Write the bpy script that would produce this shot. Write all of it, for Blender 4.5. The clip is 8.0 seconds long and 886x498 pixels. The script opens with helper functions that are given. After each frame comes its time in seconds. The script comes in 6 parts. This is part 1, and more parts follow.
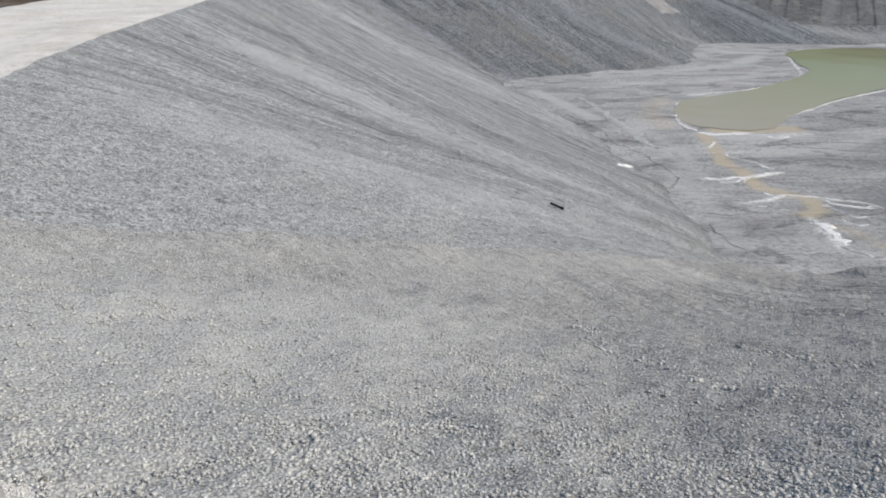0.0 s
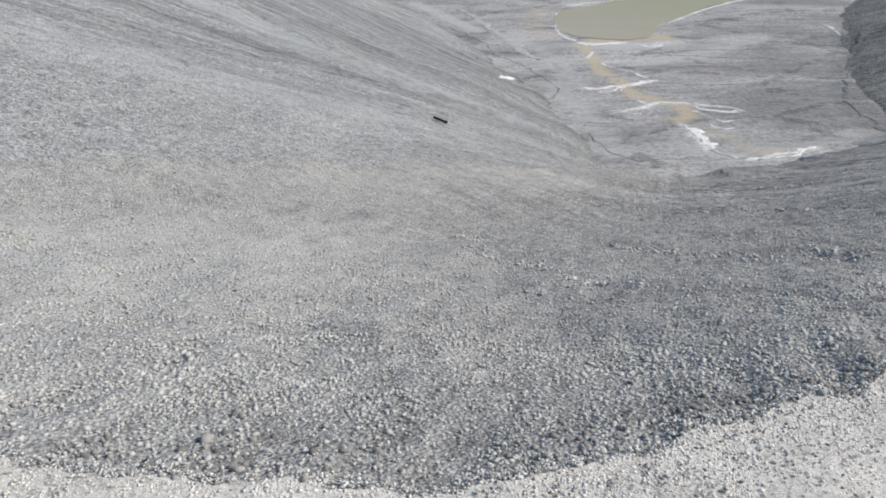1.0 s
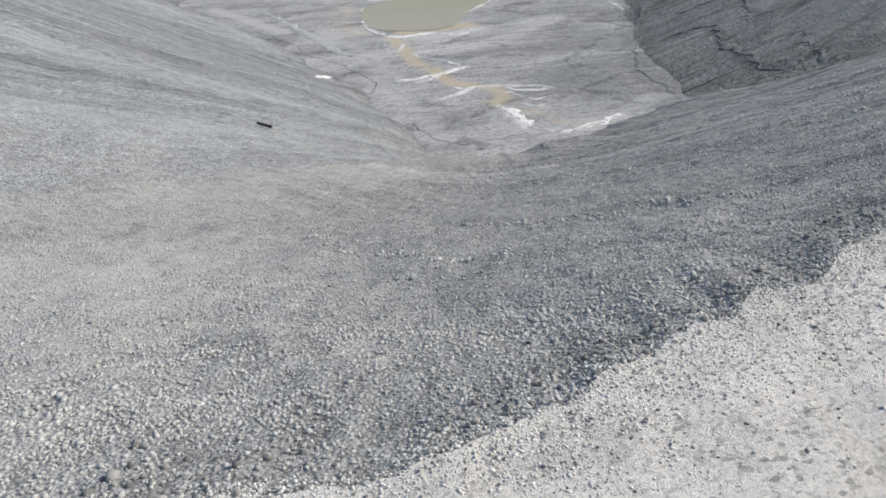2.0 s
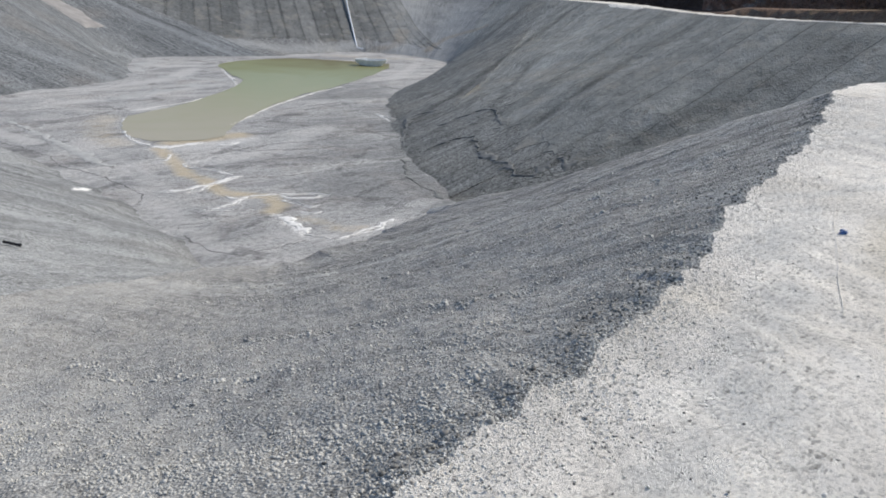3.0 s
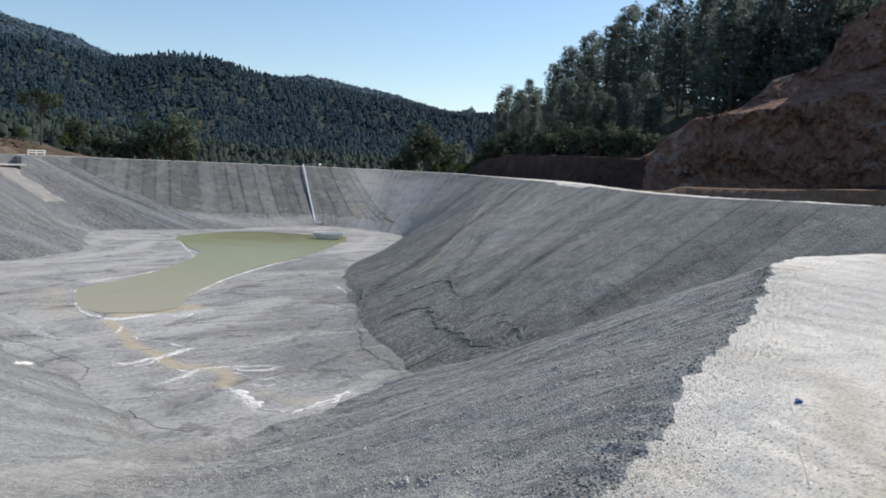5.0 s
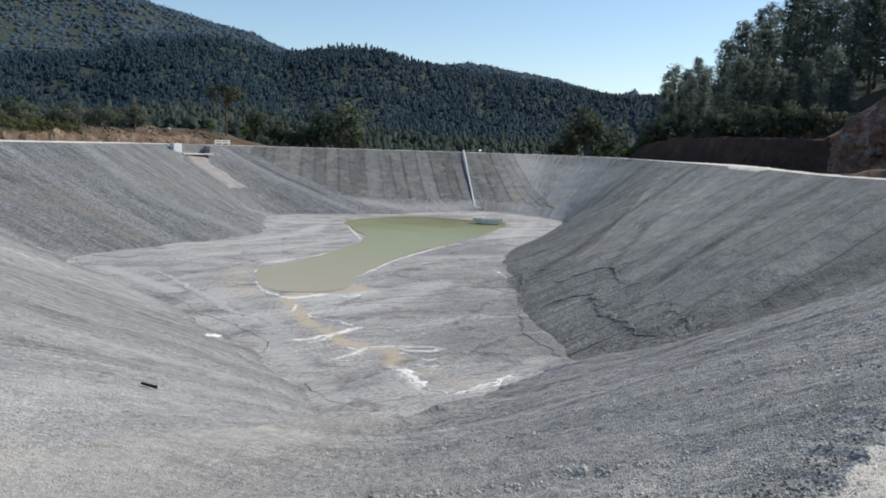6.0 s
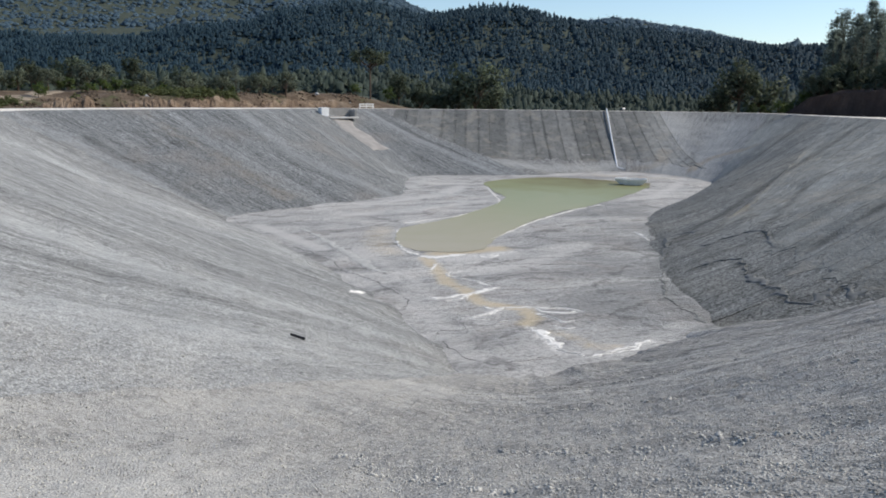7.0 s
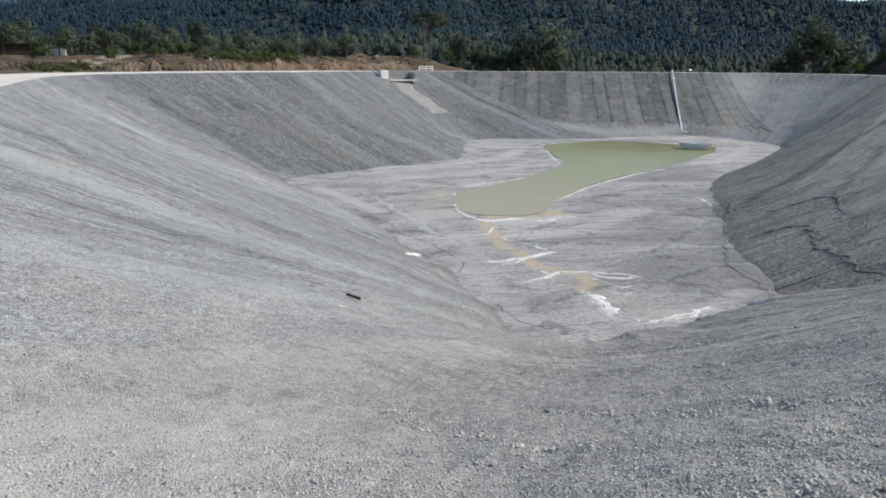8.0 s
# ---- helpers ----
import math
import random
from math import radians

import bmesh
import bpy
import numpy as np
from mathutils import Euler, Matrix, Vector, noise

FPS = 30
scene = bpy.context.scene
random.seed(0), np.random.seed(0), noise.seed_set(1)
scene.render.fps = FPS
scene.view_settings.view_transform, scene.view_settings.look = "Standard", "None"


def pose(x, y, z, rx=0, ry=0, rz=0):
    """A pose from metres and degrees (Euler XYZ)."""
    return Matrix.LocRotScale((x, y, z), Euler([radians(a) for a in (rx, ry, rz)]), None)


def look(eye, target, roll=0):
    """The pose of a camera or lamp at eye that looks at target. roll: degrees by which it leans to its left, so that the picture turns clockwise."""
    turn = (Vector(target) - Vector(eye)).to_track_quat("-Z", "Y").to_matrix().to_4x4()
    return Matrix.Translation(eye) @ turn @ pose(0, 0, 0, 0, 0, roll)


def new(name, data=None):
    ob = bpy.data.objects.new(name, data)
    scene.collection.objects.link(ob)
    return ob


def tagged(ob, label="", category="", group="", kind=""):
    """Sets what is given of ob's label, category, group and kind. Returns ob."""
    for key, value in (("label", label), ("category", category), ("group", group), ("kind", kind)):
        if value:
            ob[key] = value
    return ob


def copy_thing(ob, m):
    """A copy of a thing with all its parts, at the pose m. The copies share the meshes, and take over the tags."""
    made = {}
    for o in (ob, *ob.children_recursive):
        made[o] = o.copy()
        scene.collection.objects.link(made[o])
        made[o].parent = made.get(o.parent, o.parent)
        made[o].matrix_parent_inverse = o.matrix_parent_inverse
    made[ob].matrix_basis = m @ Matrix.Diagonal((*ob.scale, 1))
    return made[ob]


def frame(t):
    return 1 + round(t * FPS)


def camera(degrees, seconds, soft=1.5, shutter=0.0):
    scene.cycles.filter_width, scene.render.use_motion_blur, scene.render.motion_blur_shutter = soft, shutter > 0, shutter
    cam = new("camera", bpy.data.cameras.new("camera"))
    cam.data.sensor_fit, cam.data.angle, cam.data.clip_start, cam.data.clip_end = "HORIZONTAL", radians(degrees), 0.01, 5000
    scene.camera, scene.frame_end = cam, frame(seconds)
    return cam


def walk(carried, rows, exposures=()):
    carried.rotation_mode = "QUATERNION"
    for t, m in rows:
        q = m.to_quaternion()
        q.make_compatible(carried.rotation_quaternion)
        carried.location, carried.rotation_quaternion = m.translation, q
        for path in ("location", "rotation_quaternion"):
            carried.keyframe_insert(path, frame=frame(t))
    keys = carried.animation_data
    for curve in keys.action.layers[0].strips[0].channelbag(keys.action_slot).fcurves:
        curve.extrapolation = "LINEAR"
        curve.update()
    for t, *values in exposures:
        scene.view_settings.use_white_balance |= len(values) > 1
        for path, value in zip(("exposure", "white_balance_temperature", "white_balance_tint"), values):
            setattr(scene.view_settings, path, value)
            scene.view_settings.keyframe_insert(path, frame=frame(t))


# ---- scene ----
from mathutils.bvhtree import BVHTree

cam = camera(60.83, 8.0, soft=1.85)
# seconds, eye x y z, yaw (to the left), pitch (up), roll
PATH = [
    (0.0, -0.002, 0.002, 1.677, -0.53, -21.38, -0.57),
    (0.5, 0.055, -0.015, 1.644, -5.45, -24.06, -0.67),
    (1.0, 0.096, -0.016, 1.613, -9.49, -27.51, 0.18),
    (1.2, 0.117, -0.016, 1.599, -11.24, -28.33, -0.02),
    (2.3, -0.165, 0.049, 1.538, -29.62, -26.76, -0.71),
    (2.5, -0.158, 0.043, 1.559, -33.66, -25.47, 0.32),
    (3.0, -0.151, 0.024, 1.622, -41.47, -19.74, 2.3),
    (3.5, -0.126, -0.038, 1.67, -46.62, -13.8, 3.35),
    (4.0, -0.093, -0.101, 1.693, -49.11, -10.09, 3.53),
    (4.2, -0.094, -0.096, 1.701, -49.48, -9.08, 4.06),
    (5.3, -0.249, 0.089, 1.624, -41.07, -6.06, 1.99),
    (5.5, -0.261, 0.131, 1.62, -38.46, -6.43, 1.94),
    (6.0, -0.293, 0.215, 1.592, -32.41, -8.27, 1.79),
    (6.5, -0.28, 0.211, 1.566, -26.14, -9.95, 1.05),
    (7.0, -0.225, 0.168, 1.565, -21.74, -11.4, 0.48),
    (7.5, -0.175, 0.126, 1.541, -18.77, -12.81, 0.52),
    (8.0, -0.147, 0.099, 1.532, -17.2, -14.14, 0.16),
]
walk(cam, [(t, pose(x, y, z, 90 + pitch, 0, yaw) @ pose(0, 0, 0, 0, 0, roll)) for t, x, y, z, yaw, pitch, roll in PATH],
     [(0.0, -0.1), (0.5, -0.1), (1.0, 0.0), (8.0, 0.03)])

# ---- light ----
SUN_AZ, SUN_EL = -99.0, 40.0  # degrees to the left of +y, degrees up
sun_way = Vector((-math.sin(radians(SUN_AZ)) * math.cos(radians(SUN_EL)), math.cos(radians(SUN_AZ)) * math.cos(radians(SUN_EL)), math.sin(radians(SUN_EL))))
sun_data = bpy.data.lights.new("sun", "SUN")
sun_data.energy, sun_data.angle, sun_data.color = 4.1, radians(0.6), (1.0, 0.93, 0.835)
sun = new("sun", sun_data)
sun.matrix_world = look(sun_way * 500, (0, 0, 0))
world = bpy.data.worlds.new("world")
scene.world = world
world.use_nodes = True
wn = world.node_tree.nodes
sky = wn.new("ShaderNodeTexSky")
sky.sky_type, sky.sun_disc = "NISHITA", False
sky.sun_elevation, sky.sun_rotation = radians(SUN_EL), radians(-SUN_AZ)
sky.air_density, sky.dust_density, sky.ozone_density = 1.0, 0.25, 3.0
wn["Background"].inputs["Strength"].default_value = 0.135
world.node_tree.links.new(sky.outputs[0], wn["Background"].inputs["Color"])


# ---- materials ----
class Mat:
    """A node material with a few short ways to wire it."""

    def __init__(self, name, rough=0.9, metal=0.0, spec=0.3):
        self.m = bpy.data.materials.new(name)
        self.m.use_nodes = True
        self.n, self.l = self.m.node_tree.nodes, self.m.node_tree.links
        self.b = self.n["Principled BSDF"]
        self.b.inputs["Roughness"].default_value = rough
        self.b.inputs["Metallic"].default_value = metal
        self.b.inputs["Specular IOR Level"].default_value = spec

    def put(self, value, socket):
        if isinstance(value, bpy.types.NodeSocket):
            self.l.new(value, socket)
        else:
            socket.default_value = value

    def coords(self, kind="Object", scale=(1, 1, 1), turn=(0, 0, 0)):
        c = self.n.new("ShaderNodeTexCoord")
        g = self.n.new("ShaderNodeMapping")
        g.inputs["Scale"].default_value = scale
        g.inputs["Rotation"].default_value = turn
        self.l.new(c.outputs[kind], g.inputs["Vector"])
        return g.outputs[0]

    def noise(self, vec, scale, detail=4.0, rough=0.55, distort=0.0):
        t = self.n.new("ShaderNodeTexNoise")
        self.l.new(vec, t.inputs["Vector"])
        for key, v in (("Scale", scale), ("Detail", detail), ("Roughness", rough), ("Distortion", distort)):
            t.inputs[key].default_value = v
        return t.outputs["Fac"]

    def cells(self, vec, scale, out="Color", feature="F1"):
        t = self.n.new("ShaderNodeTexVoronoi")
        t.feature = feature
        self.l.new(vec, t.inputs["Vector"])
        t.inputs["Scale"].default_value = scale
        return t.outputs[out]

    def ramp(self, fac, *stops):
        r = self.n.new("ShaderNodeValToRGB")
        e = r.color_ramp.elements
        while len(e) < len(stops):
            e.new(0.5)
        for k, (at, c) in zip(e, stops):
            k.position, k.color = at, (*c, 1) if isinstance(c, tuple) else (c, c, c, 1)
        self.put(fac, r.inputs["Fac"])
        return r.outputs["Color"]

    def mix(self, a, b, fac=0.5, how="MIX"):
        x = self.n.new("ShaderNodeMix")
        x.data_type, x.blend_type = "RGBA", how
        for v, i in ((fac, 0), (a, 6), (b, 7)):
            self.put(v if isinstance(v, (float, int, bpy.types.NodeSocket)) else (*v, 1), x.inputs[i])
        return x.outputs[2]

    def math(self, how, a, b=0.5):
        x = self.n.new("ShaderNodeMath")
        x.operation = how
        self.put(a, x.inputs[0])
        self.put(b, x.inputs[1])
        return x.outputs[0]

    def random(self):
        return self.n.new("ShaderNodeObjectInfo").outputs["Random"]

    def island(self):
        return self.n.new("ShaderNodeNewGeometry").outputs["Random Per Island"]

    def stain(self, channel, vec, scale=1.2, ragged=0.8, low=0.4, high=0.6, distort=1.0):
        """Mask of a mark kept on the mesh, its edge broken up by noise."""
        t = self.n.new("ShaderNodeAttribute")
        t.attribute_name = "stain"
        split = self.n.new("ShaderNodeSeparateColor")
        self.l.new(t.outputs["Color"], split.inputs[0])
        n = self.noise(vec, scale, 7, 0.7, distort)
        k = self.math("ADD", split.outputs[channel], self.math("MULTIPLY", self.math("SUBTRACT", n, 0.5), ragged))
        return self.ramp(k, (low, 0.0), (high, 1.0))

    def done(self, colour, bump=None, height=0.02, strength=0.6, rough=None, under=None):
        self.put((*colour, 1) if isinstance(colour, tuple) else colour, self.b.inputs["Base Color"])
        if bump is not None:
            p = self.n.new("ShaderNodeBump")
            p.inputs["Strength"].default_value, p.inputs["Distance"].default_value = strength, height
            self.l.new(bump, p.inputs["Height"])
            self.l.new(p.outputs[0], self.b.inputs["Normal"])
            if under:
                w = self.n.new("ShaderNodeBump")
                w.inputs["Strength"].default_value, w.inputs["Distance"].default_value = 0.8, under[1]
                self.l.new(under[0], w.inputs["Height"])
                self.l.new(w.outputs[0], p.inputs["Normal"])
        if rough is not None:
            self.put(rough, self.b.inputs["Roughness"])
        return self.m


def plain(name, colour, rough=0.7, metal=0.0, vary=0.25, scale=3.0):
    a = Mat(name, rough, metal)
    v = a.coords()
    n = a.noise(v, scale, 6)
    dark = tuple(c * (1 - vary) for c in colour)
    lite = tuple(min(1, c * (1 + vary)) for c in colour)
    return a.done(a.ramp(n, (0.3, dark), (0.7, lite)), a.noise(v, scale * 8, 4), 0.004, 0.4)


def gravel_material(name, base, stripe, warm=(0.36, 0.34, 0.30), stone=14.0, depth=0.03, furrow=0.05):
    """Crushed stone spread down a bank: furrows along the fall line, stones and grit."""
    a = Mat(name, 0.93, spec=0.2)
    obj = a.coords()
    mark = a.n.new("ShaderNodeAttribute")
    mark.attribute_name = "stain"
    keep = a.math("SUBTRACT", 1.0, mark.outputs["Alpha"])
    wide = a.noise(a.coords("UV", (1, 0.035, 1)), 0.42, 4, 0.6)
    thin = a.noise(a.coords("UV", (1, 0.05, 1)), 1.9, 4, 0.65)
    hair = a.noise(a.coords("UV", (1, 0.045, 1)), 5.5, 5, 0.7)
    comb = a.noise(a.coords("UV", (1, 0.10, 1)), 13.0, 5, 0.75)
    col = a.mix(base, a.ramp(wide, (0.36, tuple(c * (1 - stripe) for c in base)), (0.66, tuple(c * (1 + stripe) for c in base))), keep)
    col = a.mix(col, a.ramp(thin, (0.36, 0.72), (0.46, 0.97), (0.66, 1.12)), a.math("MULTIPLY", keep, 0.75), "MULTIPLY")
    col = a.mix(col, a.ramp(hair, (0.39, 0.48), (0.47, 0.98), (0.54, 1.02), (0.63, 1.3)), a.math("MULTIPLY", keep, 0.8), "MULTIPLY")
    col = a.mix(col, a.ramp(comb, (0.38, 0.5), (0.47, 0.98), (0.54, 1.03), (0.63, 1.35)), a.math("ADD", a.math("MULTIPLY", keep, 0.65), 0.2), "MULTIPLY")
    grain = a.noise(obj, 7.0, 8, 0.85)
    col = a.mix(col, a.ramp(grain, (0.40, 0.55), (0.5, 1.0), (0.60, 1.3)), 0.65, "MULTIPLY")
    patch = a.noise(obj, 0.16, 5, 0.6)
    col = a.mix(col, warm, a.ramp(patch, (0.52, 0.0), (0.72, 0.55)))
    stones = a.cells(obj, stone)
    col = a.mix(col, a.ramp(stones, (0.0, 0.5), (0.5, 0.95), (1.0, 1.35)), 0.6, "MULTIPLY")
    # pits are darkened in the colour too, for the shade inside them
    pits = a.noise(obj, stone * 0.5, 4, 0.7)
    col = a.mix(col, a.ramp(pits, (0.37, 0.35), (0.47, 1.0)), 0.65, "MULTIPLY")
    clot = a.noise(obj, 2.8, 7, 0.78, 0.3)
    col = a.mix(col, a.ramp(clot, (0.36, 0.5), (0.44, 1.0), (0.58, 1.0), (0.66, 1.15)), 0.65, "MULTIPLY")
    col = a.mix(col, tuple(c * 1.35 for c in base), a.math("MULTIPLY", a.stain(0, obj, 1.5, 0.9, 0.3, 0.9), 0.85))
    col = a.mix(col, (0.36, 0.29, 0.20), a.math("MULTIPLY", a.stain(1, obj, 0.9, 0.9, 0.3, 0.9), 0.6))
    # channel 2 darkens: dark gravel, also painted shade of slumps and ledges
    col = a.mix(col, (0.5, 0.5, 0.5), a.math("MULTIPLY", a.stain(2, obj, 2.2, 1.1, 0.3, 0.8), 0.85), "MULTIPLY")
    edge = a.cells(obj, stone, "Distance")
    # shade in the gaps between stones, painted along the cell borders
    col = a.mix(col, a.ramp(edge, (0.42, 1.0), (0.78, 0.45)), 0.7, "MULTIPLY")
    high = a.math("ADD", a.math("MULTIPLY", edge, -1.0), a.math("MULTIPLY", pits, 1.2))
    rows = a.math("MULTIPLY", a.math("ADD", a.math("ADD", hair, a.math("MULTIPLY", thin, 2.0)), a.math("MULTIPLY", comb, 0.5)), keep)
    return a.done(col, high, depth, 0.9, under=(rows, furrow))


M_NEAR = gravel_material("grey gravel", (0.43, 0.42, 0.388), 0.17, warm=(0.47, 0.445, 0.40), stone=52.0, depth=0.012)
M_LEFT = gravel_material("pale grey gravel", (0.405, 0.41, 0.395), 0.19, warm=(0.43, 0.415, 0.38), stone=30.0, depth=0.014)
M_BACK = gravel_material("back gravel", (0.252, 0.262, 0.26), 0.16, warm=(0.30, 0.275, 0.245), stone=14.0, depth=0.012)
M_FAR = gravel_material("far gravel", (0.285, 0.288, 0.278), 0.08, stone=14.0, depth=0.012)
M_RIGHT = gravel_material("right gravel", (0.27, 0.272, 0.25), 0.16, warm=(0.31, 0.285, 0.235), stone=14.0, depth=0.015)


def floor_material():
    """Drying mud: broad pale and grey plates, ragged dry edges, damp and salty marks."""
    a = Mat("pond floor mud", 0.92, spec=0.15)
    v = a.coords()
    long = a.coords(scale=(0.55, 1.3, 1), turn=(0, 0, 0.3))
    broad = a.noise(long, 0.2, 8, 0.62, 1.4)
    col = a.ramp(broad, (0.36, (0.305, 0.302, 0.29)), (0.455, (0.355, 0.35, 0.335)), (0.475, (0.405, 0.398, 0.378)), (0.55, (0.43, 0.42, 0.398)), (0.575, (0.485, 0.472, 0.443)), (0.68, (0.52, 0.505, 0.472)))
    tint = a.noise(v, 0.35, 6, 0.65, 0.8)
    col = a.mix(col, (0.37, 0.325, 0.285), a.ramp(tint, (0.50, 0.0), (0.68, 0.35)))
    wet = a.noise(long, 0.8, 9, 0.7, 1.6)
    col = a.mix(col, a.ramp(wet, (0.38, 0.62), (0.46, 1.0), (0.56, 1.0), (0.64, 1.2)), 0.5, "MULTIPLY")
    lines = a.noise(a.coords(scale=(0.2, 1.3, 1), turn=(0, 0, 0.25)), 1.1, 6, 0.75, 1.2)
    col = a.mix(col, a.ramp(lines, (0.36, 0.6), (0.43, 1.0), (0.6, 1.0), (0.66, 1.15)), 0.3, "MULTIPLY")
    edges = a.cells(a.coords(scale=(0.45, 1.0, 1), turn=(0, 0, 0.3)), 0.3, "Distance", "DISTANCE_TO_EDGE")
    warp = a.math("ADD", edges, a.math("MULTIPLY", a.math("SUBTRACT", a.noise(v, 0.9, 7, 0.75), 0.5), 0.5))
    col = a.mix(col, a.ramp(warp, (0.0, 0.5), (0.02, 1.0), (0.05, 1.12), (0.09, 1.0)), 0.6, "MULTIPLY")
    grit = a.noise(v, 6.0, 9, 0.85)
    col = a.mix(col, a.ramp(grit, (0.40, 0.45), (0.5, 1.0), (0.61, 1.35)), 0.75, "MULTIPLY")
    damp = a.n.new("ShaderNodeAttribute")
    damp.attribute_name = "stain"
    ragged = a.math("ADD", damp.outputs["Alpha"], a.math("MULTIPLY", a.math("SUBTRACT", a.noise(long, 0.9, 8, 0.7, 1.0), 0.5), 0.9))
    col = a.mix(col, (0.62, 0.64, 0.645), a.ramp(ragged, (0.25, 0.0), (0.8, 0.8)), "MULTIPLY")
    pale = a.stain(2, long, 1.3, 1.3, 0.35, 0.75, 1.6)
    col = a.mix(col, (0.53, 0.515, 0.485), a.math("MULTIPLY", pale, 0.75))
    ochre = a.stain(1, a.coords(scale=(0.7, 1.5, 1)), 1.6, 1.2, 0.3, 0.9, 1.6)
    col = a.mix(col, (0.56, 0.475, 0.335), a.math("MULTIPLY", ochre, 0.85))
    salt = a.stain(0, a.coords(scale=(0.6, 1.9, 1), turn=(0, 0, 0.2)), 3.2, 1.6, 0.5, 0.58, 1.6)
    col = a.mix(col, (0.70, 0.68, 0.63), salt)
    return a.done(col, a.math("ADD", grit, a.math("MULTIPLY", a.math("ADD", wet, lines), 2.0)), 0.05, 0.8)


def road_material():
    """Compacted pale ballast: near white fines, tan drifts, dark specks and drag marks."""
    a = Mat("road ballast", 0.92, spec=0.2)
    v = a.coords()
    broad = a.noise(v, 0.5, 8, 0.7, 0.8)
    col = a.ramp(broad, (0.36, (0.675, 0.63, 0.55)), (0.46, (0.765, 0.715, 0.63)), (0.56, (0.82, 0.77, 0.68)), (0.66, (0.87, 0.82, 0.725)))
    tint = a.noise(v, 0.34, 6, 0.65)
    col = a.mix(col, (0.72, 0.64, 0.50), a.ramp(tint, (0.50, 0.0), (0.66, 0.5)))
    scuff = a.noise(a.coords(scale=(1.5, 0.6, 1), turn=(0, 0, 0.75)), 3.0, 9, 0.8, 0.4)
    col = a.mix(col, a.ramp(scuff, (0.39, 0.6), (0.45, 1.0), (0.75, 1.05)), 0.25, "MULTIPLY")
    worn = a.noise(v, 4.5, 9, 0.85, 0.6)
    col = a.mix(col, a.ramp(worn, (0.38, 0.66), (0.46, 1.0), (0.7, 1.06)), 0.7, "MULTIPLY")
    col = a.mix(col, (0.60, 0.58, 0.53), a.math("MULTIPLY", a.stain(0, v, 2.4, 1.3, 0.35, 0.8), 0.75))
    col = a.mix(col, (0.56, 0.49, 0.36), a.math("MULTIPLY", a.stain(1, v, 1.2, 1.0, 0.3, 0.9), 0.75))
    grit = a.noise(v, 42.0, 7, 0.85)
    col = a.mix(col, a.ramp(grit, (0.37, 0.3), (0.48, 1.0), (0.66, 1.15)), 0.8, "MULTIPLY")
    stone = a.cells(v, 70.0)
    col = a.mix(col, a.ramp(stone, (0.0, 0.6), (0.35, 1.0), (1.0, 1.08)), 0.45, "MULTIPLY")
    speck = a.cells(a.coords(scale=(1.0, 1.6, 1), turn=(0, 0, 0.6)), 38.0)
    spread = a.noise(v, 1.4, 6, 0.7)
    col = a.mix(col, a.ramp(speck, (0.16, 0.5), (0.24, 1.0)), a.ramp(spread, (0.42, 0.15), (0.56, 0.9)), "MULTIPLY")
    high = a.math("ADD", a.math("ADD", grit, a.math("MULTIPLY", broad, 1.2)), a.math("MULTIPLY", worn, 1.2))
    return a.done(col, high, 0.014, 0.7)


def earth_material(name, low, mid, high, green=None, scale=1.0):
    a = Mat(name, 0.95, spec=0.15)
    v = a.coords()
    n = a.noise(v, 0.35 * scale, 8, 0.65)
    col = a.ramp(n, (0.3, low), (0.5, mid), (0.72, high))
    m = a.noise(v, 3.0 * scale, 6, 0.7)
    col = a.mix(col, a.ramp(m, (0.3, 0.55), (0.55, 1.0), (0.8, 1.25)), 0.7, "MULTIPLY")
    if green:
        g = a.noise(v, 0.16, 7, 0.7)
        col = a.mix(col, green, a.ramp(g, (0.55, 0.0), (0.68, 0.7)))
    return a.done(col, a.math("ADD", m, a.math("MULTIPLY", n, 2.0)), 0.15, 0.8)


M_FLOOR, M_ROAD = floor_material(), road_material()
M_GROUND = earth_material("brown earth", (0.07, 0.05, 0.035), (0.135, 0.10, 0.07), (0.26, 0.205, 0.15), (0.085, 0.11, 0.04))
M_WOODFLOOR = earth_material("wood floor", (0.045, 0.055, 0.042), (0.065, 0.078, 0.06), (0.09, 0.10, 0.078), scale=0.3)
# darker than the berm: shade below the grove is put into this colour
M_SHADEEARTH = earth_material("red brown earth in painted shade", (0.046, 0.032, 0.027), (0.07, 0.047, 0.038), (0.105, 0.07, 0.055))
M_BERM = earth_material("red clay berm", (0.15, 0.092, 0.062), (0.24, 0.155, 0.105), (0.36, 0.28, 0.20), (0.16, 0.15, 0.07), scale=2.0)


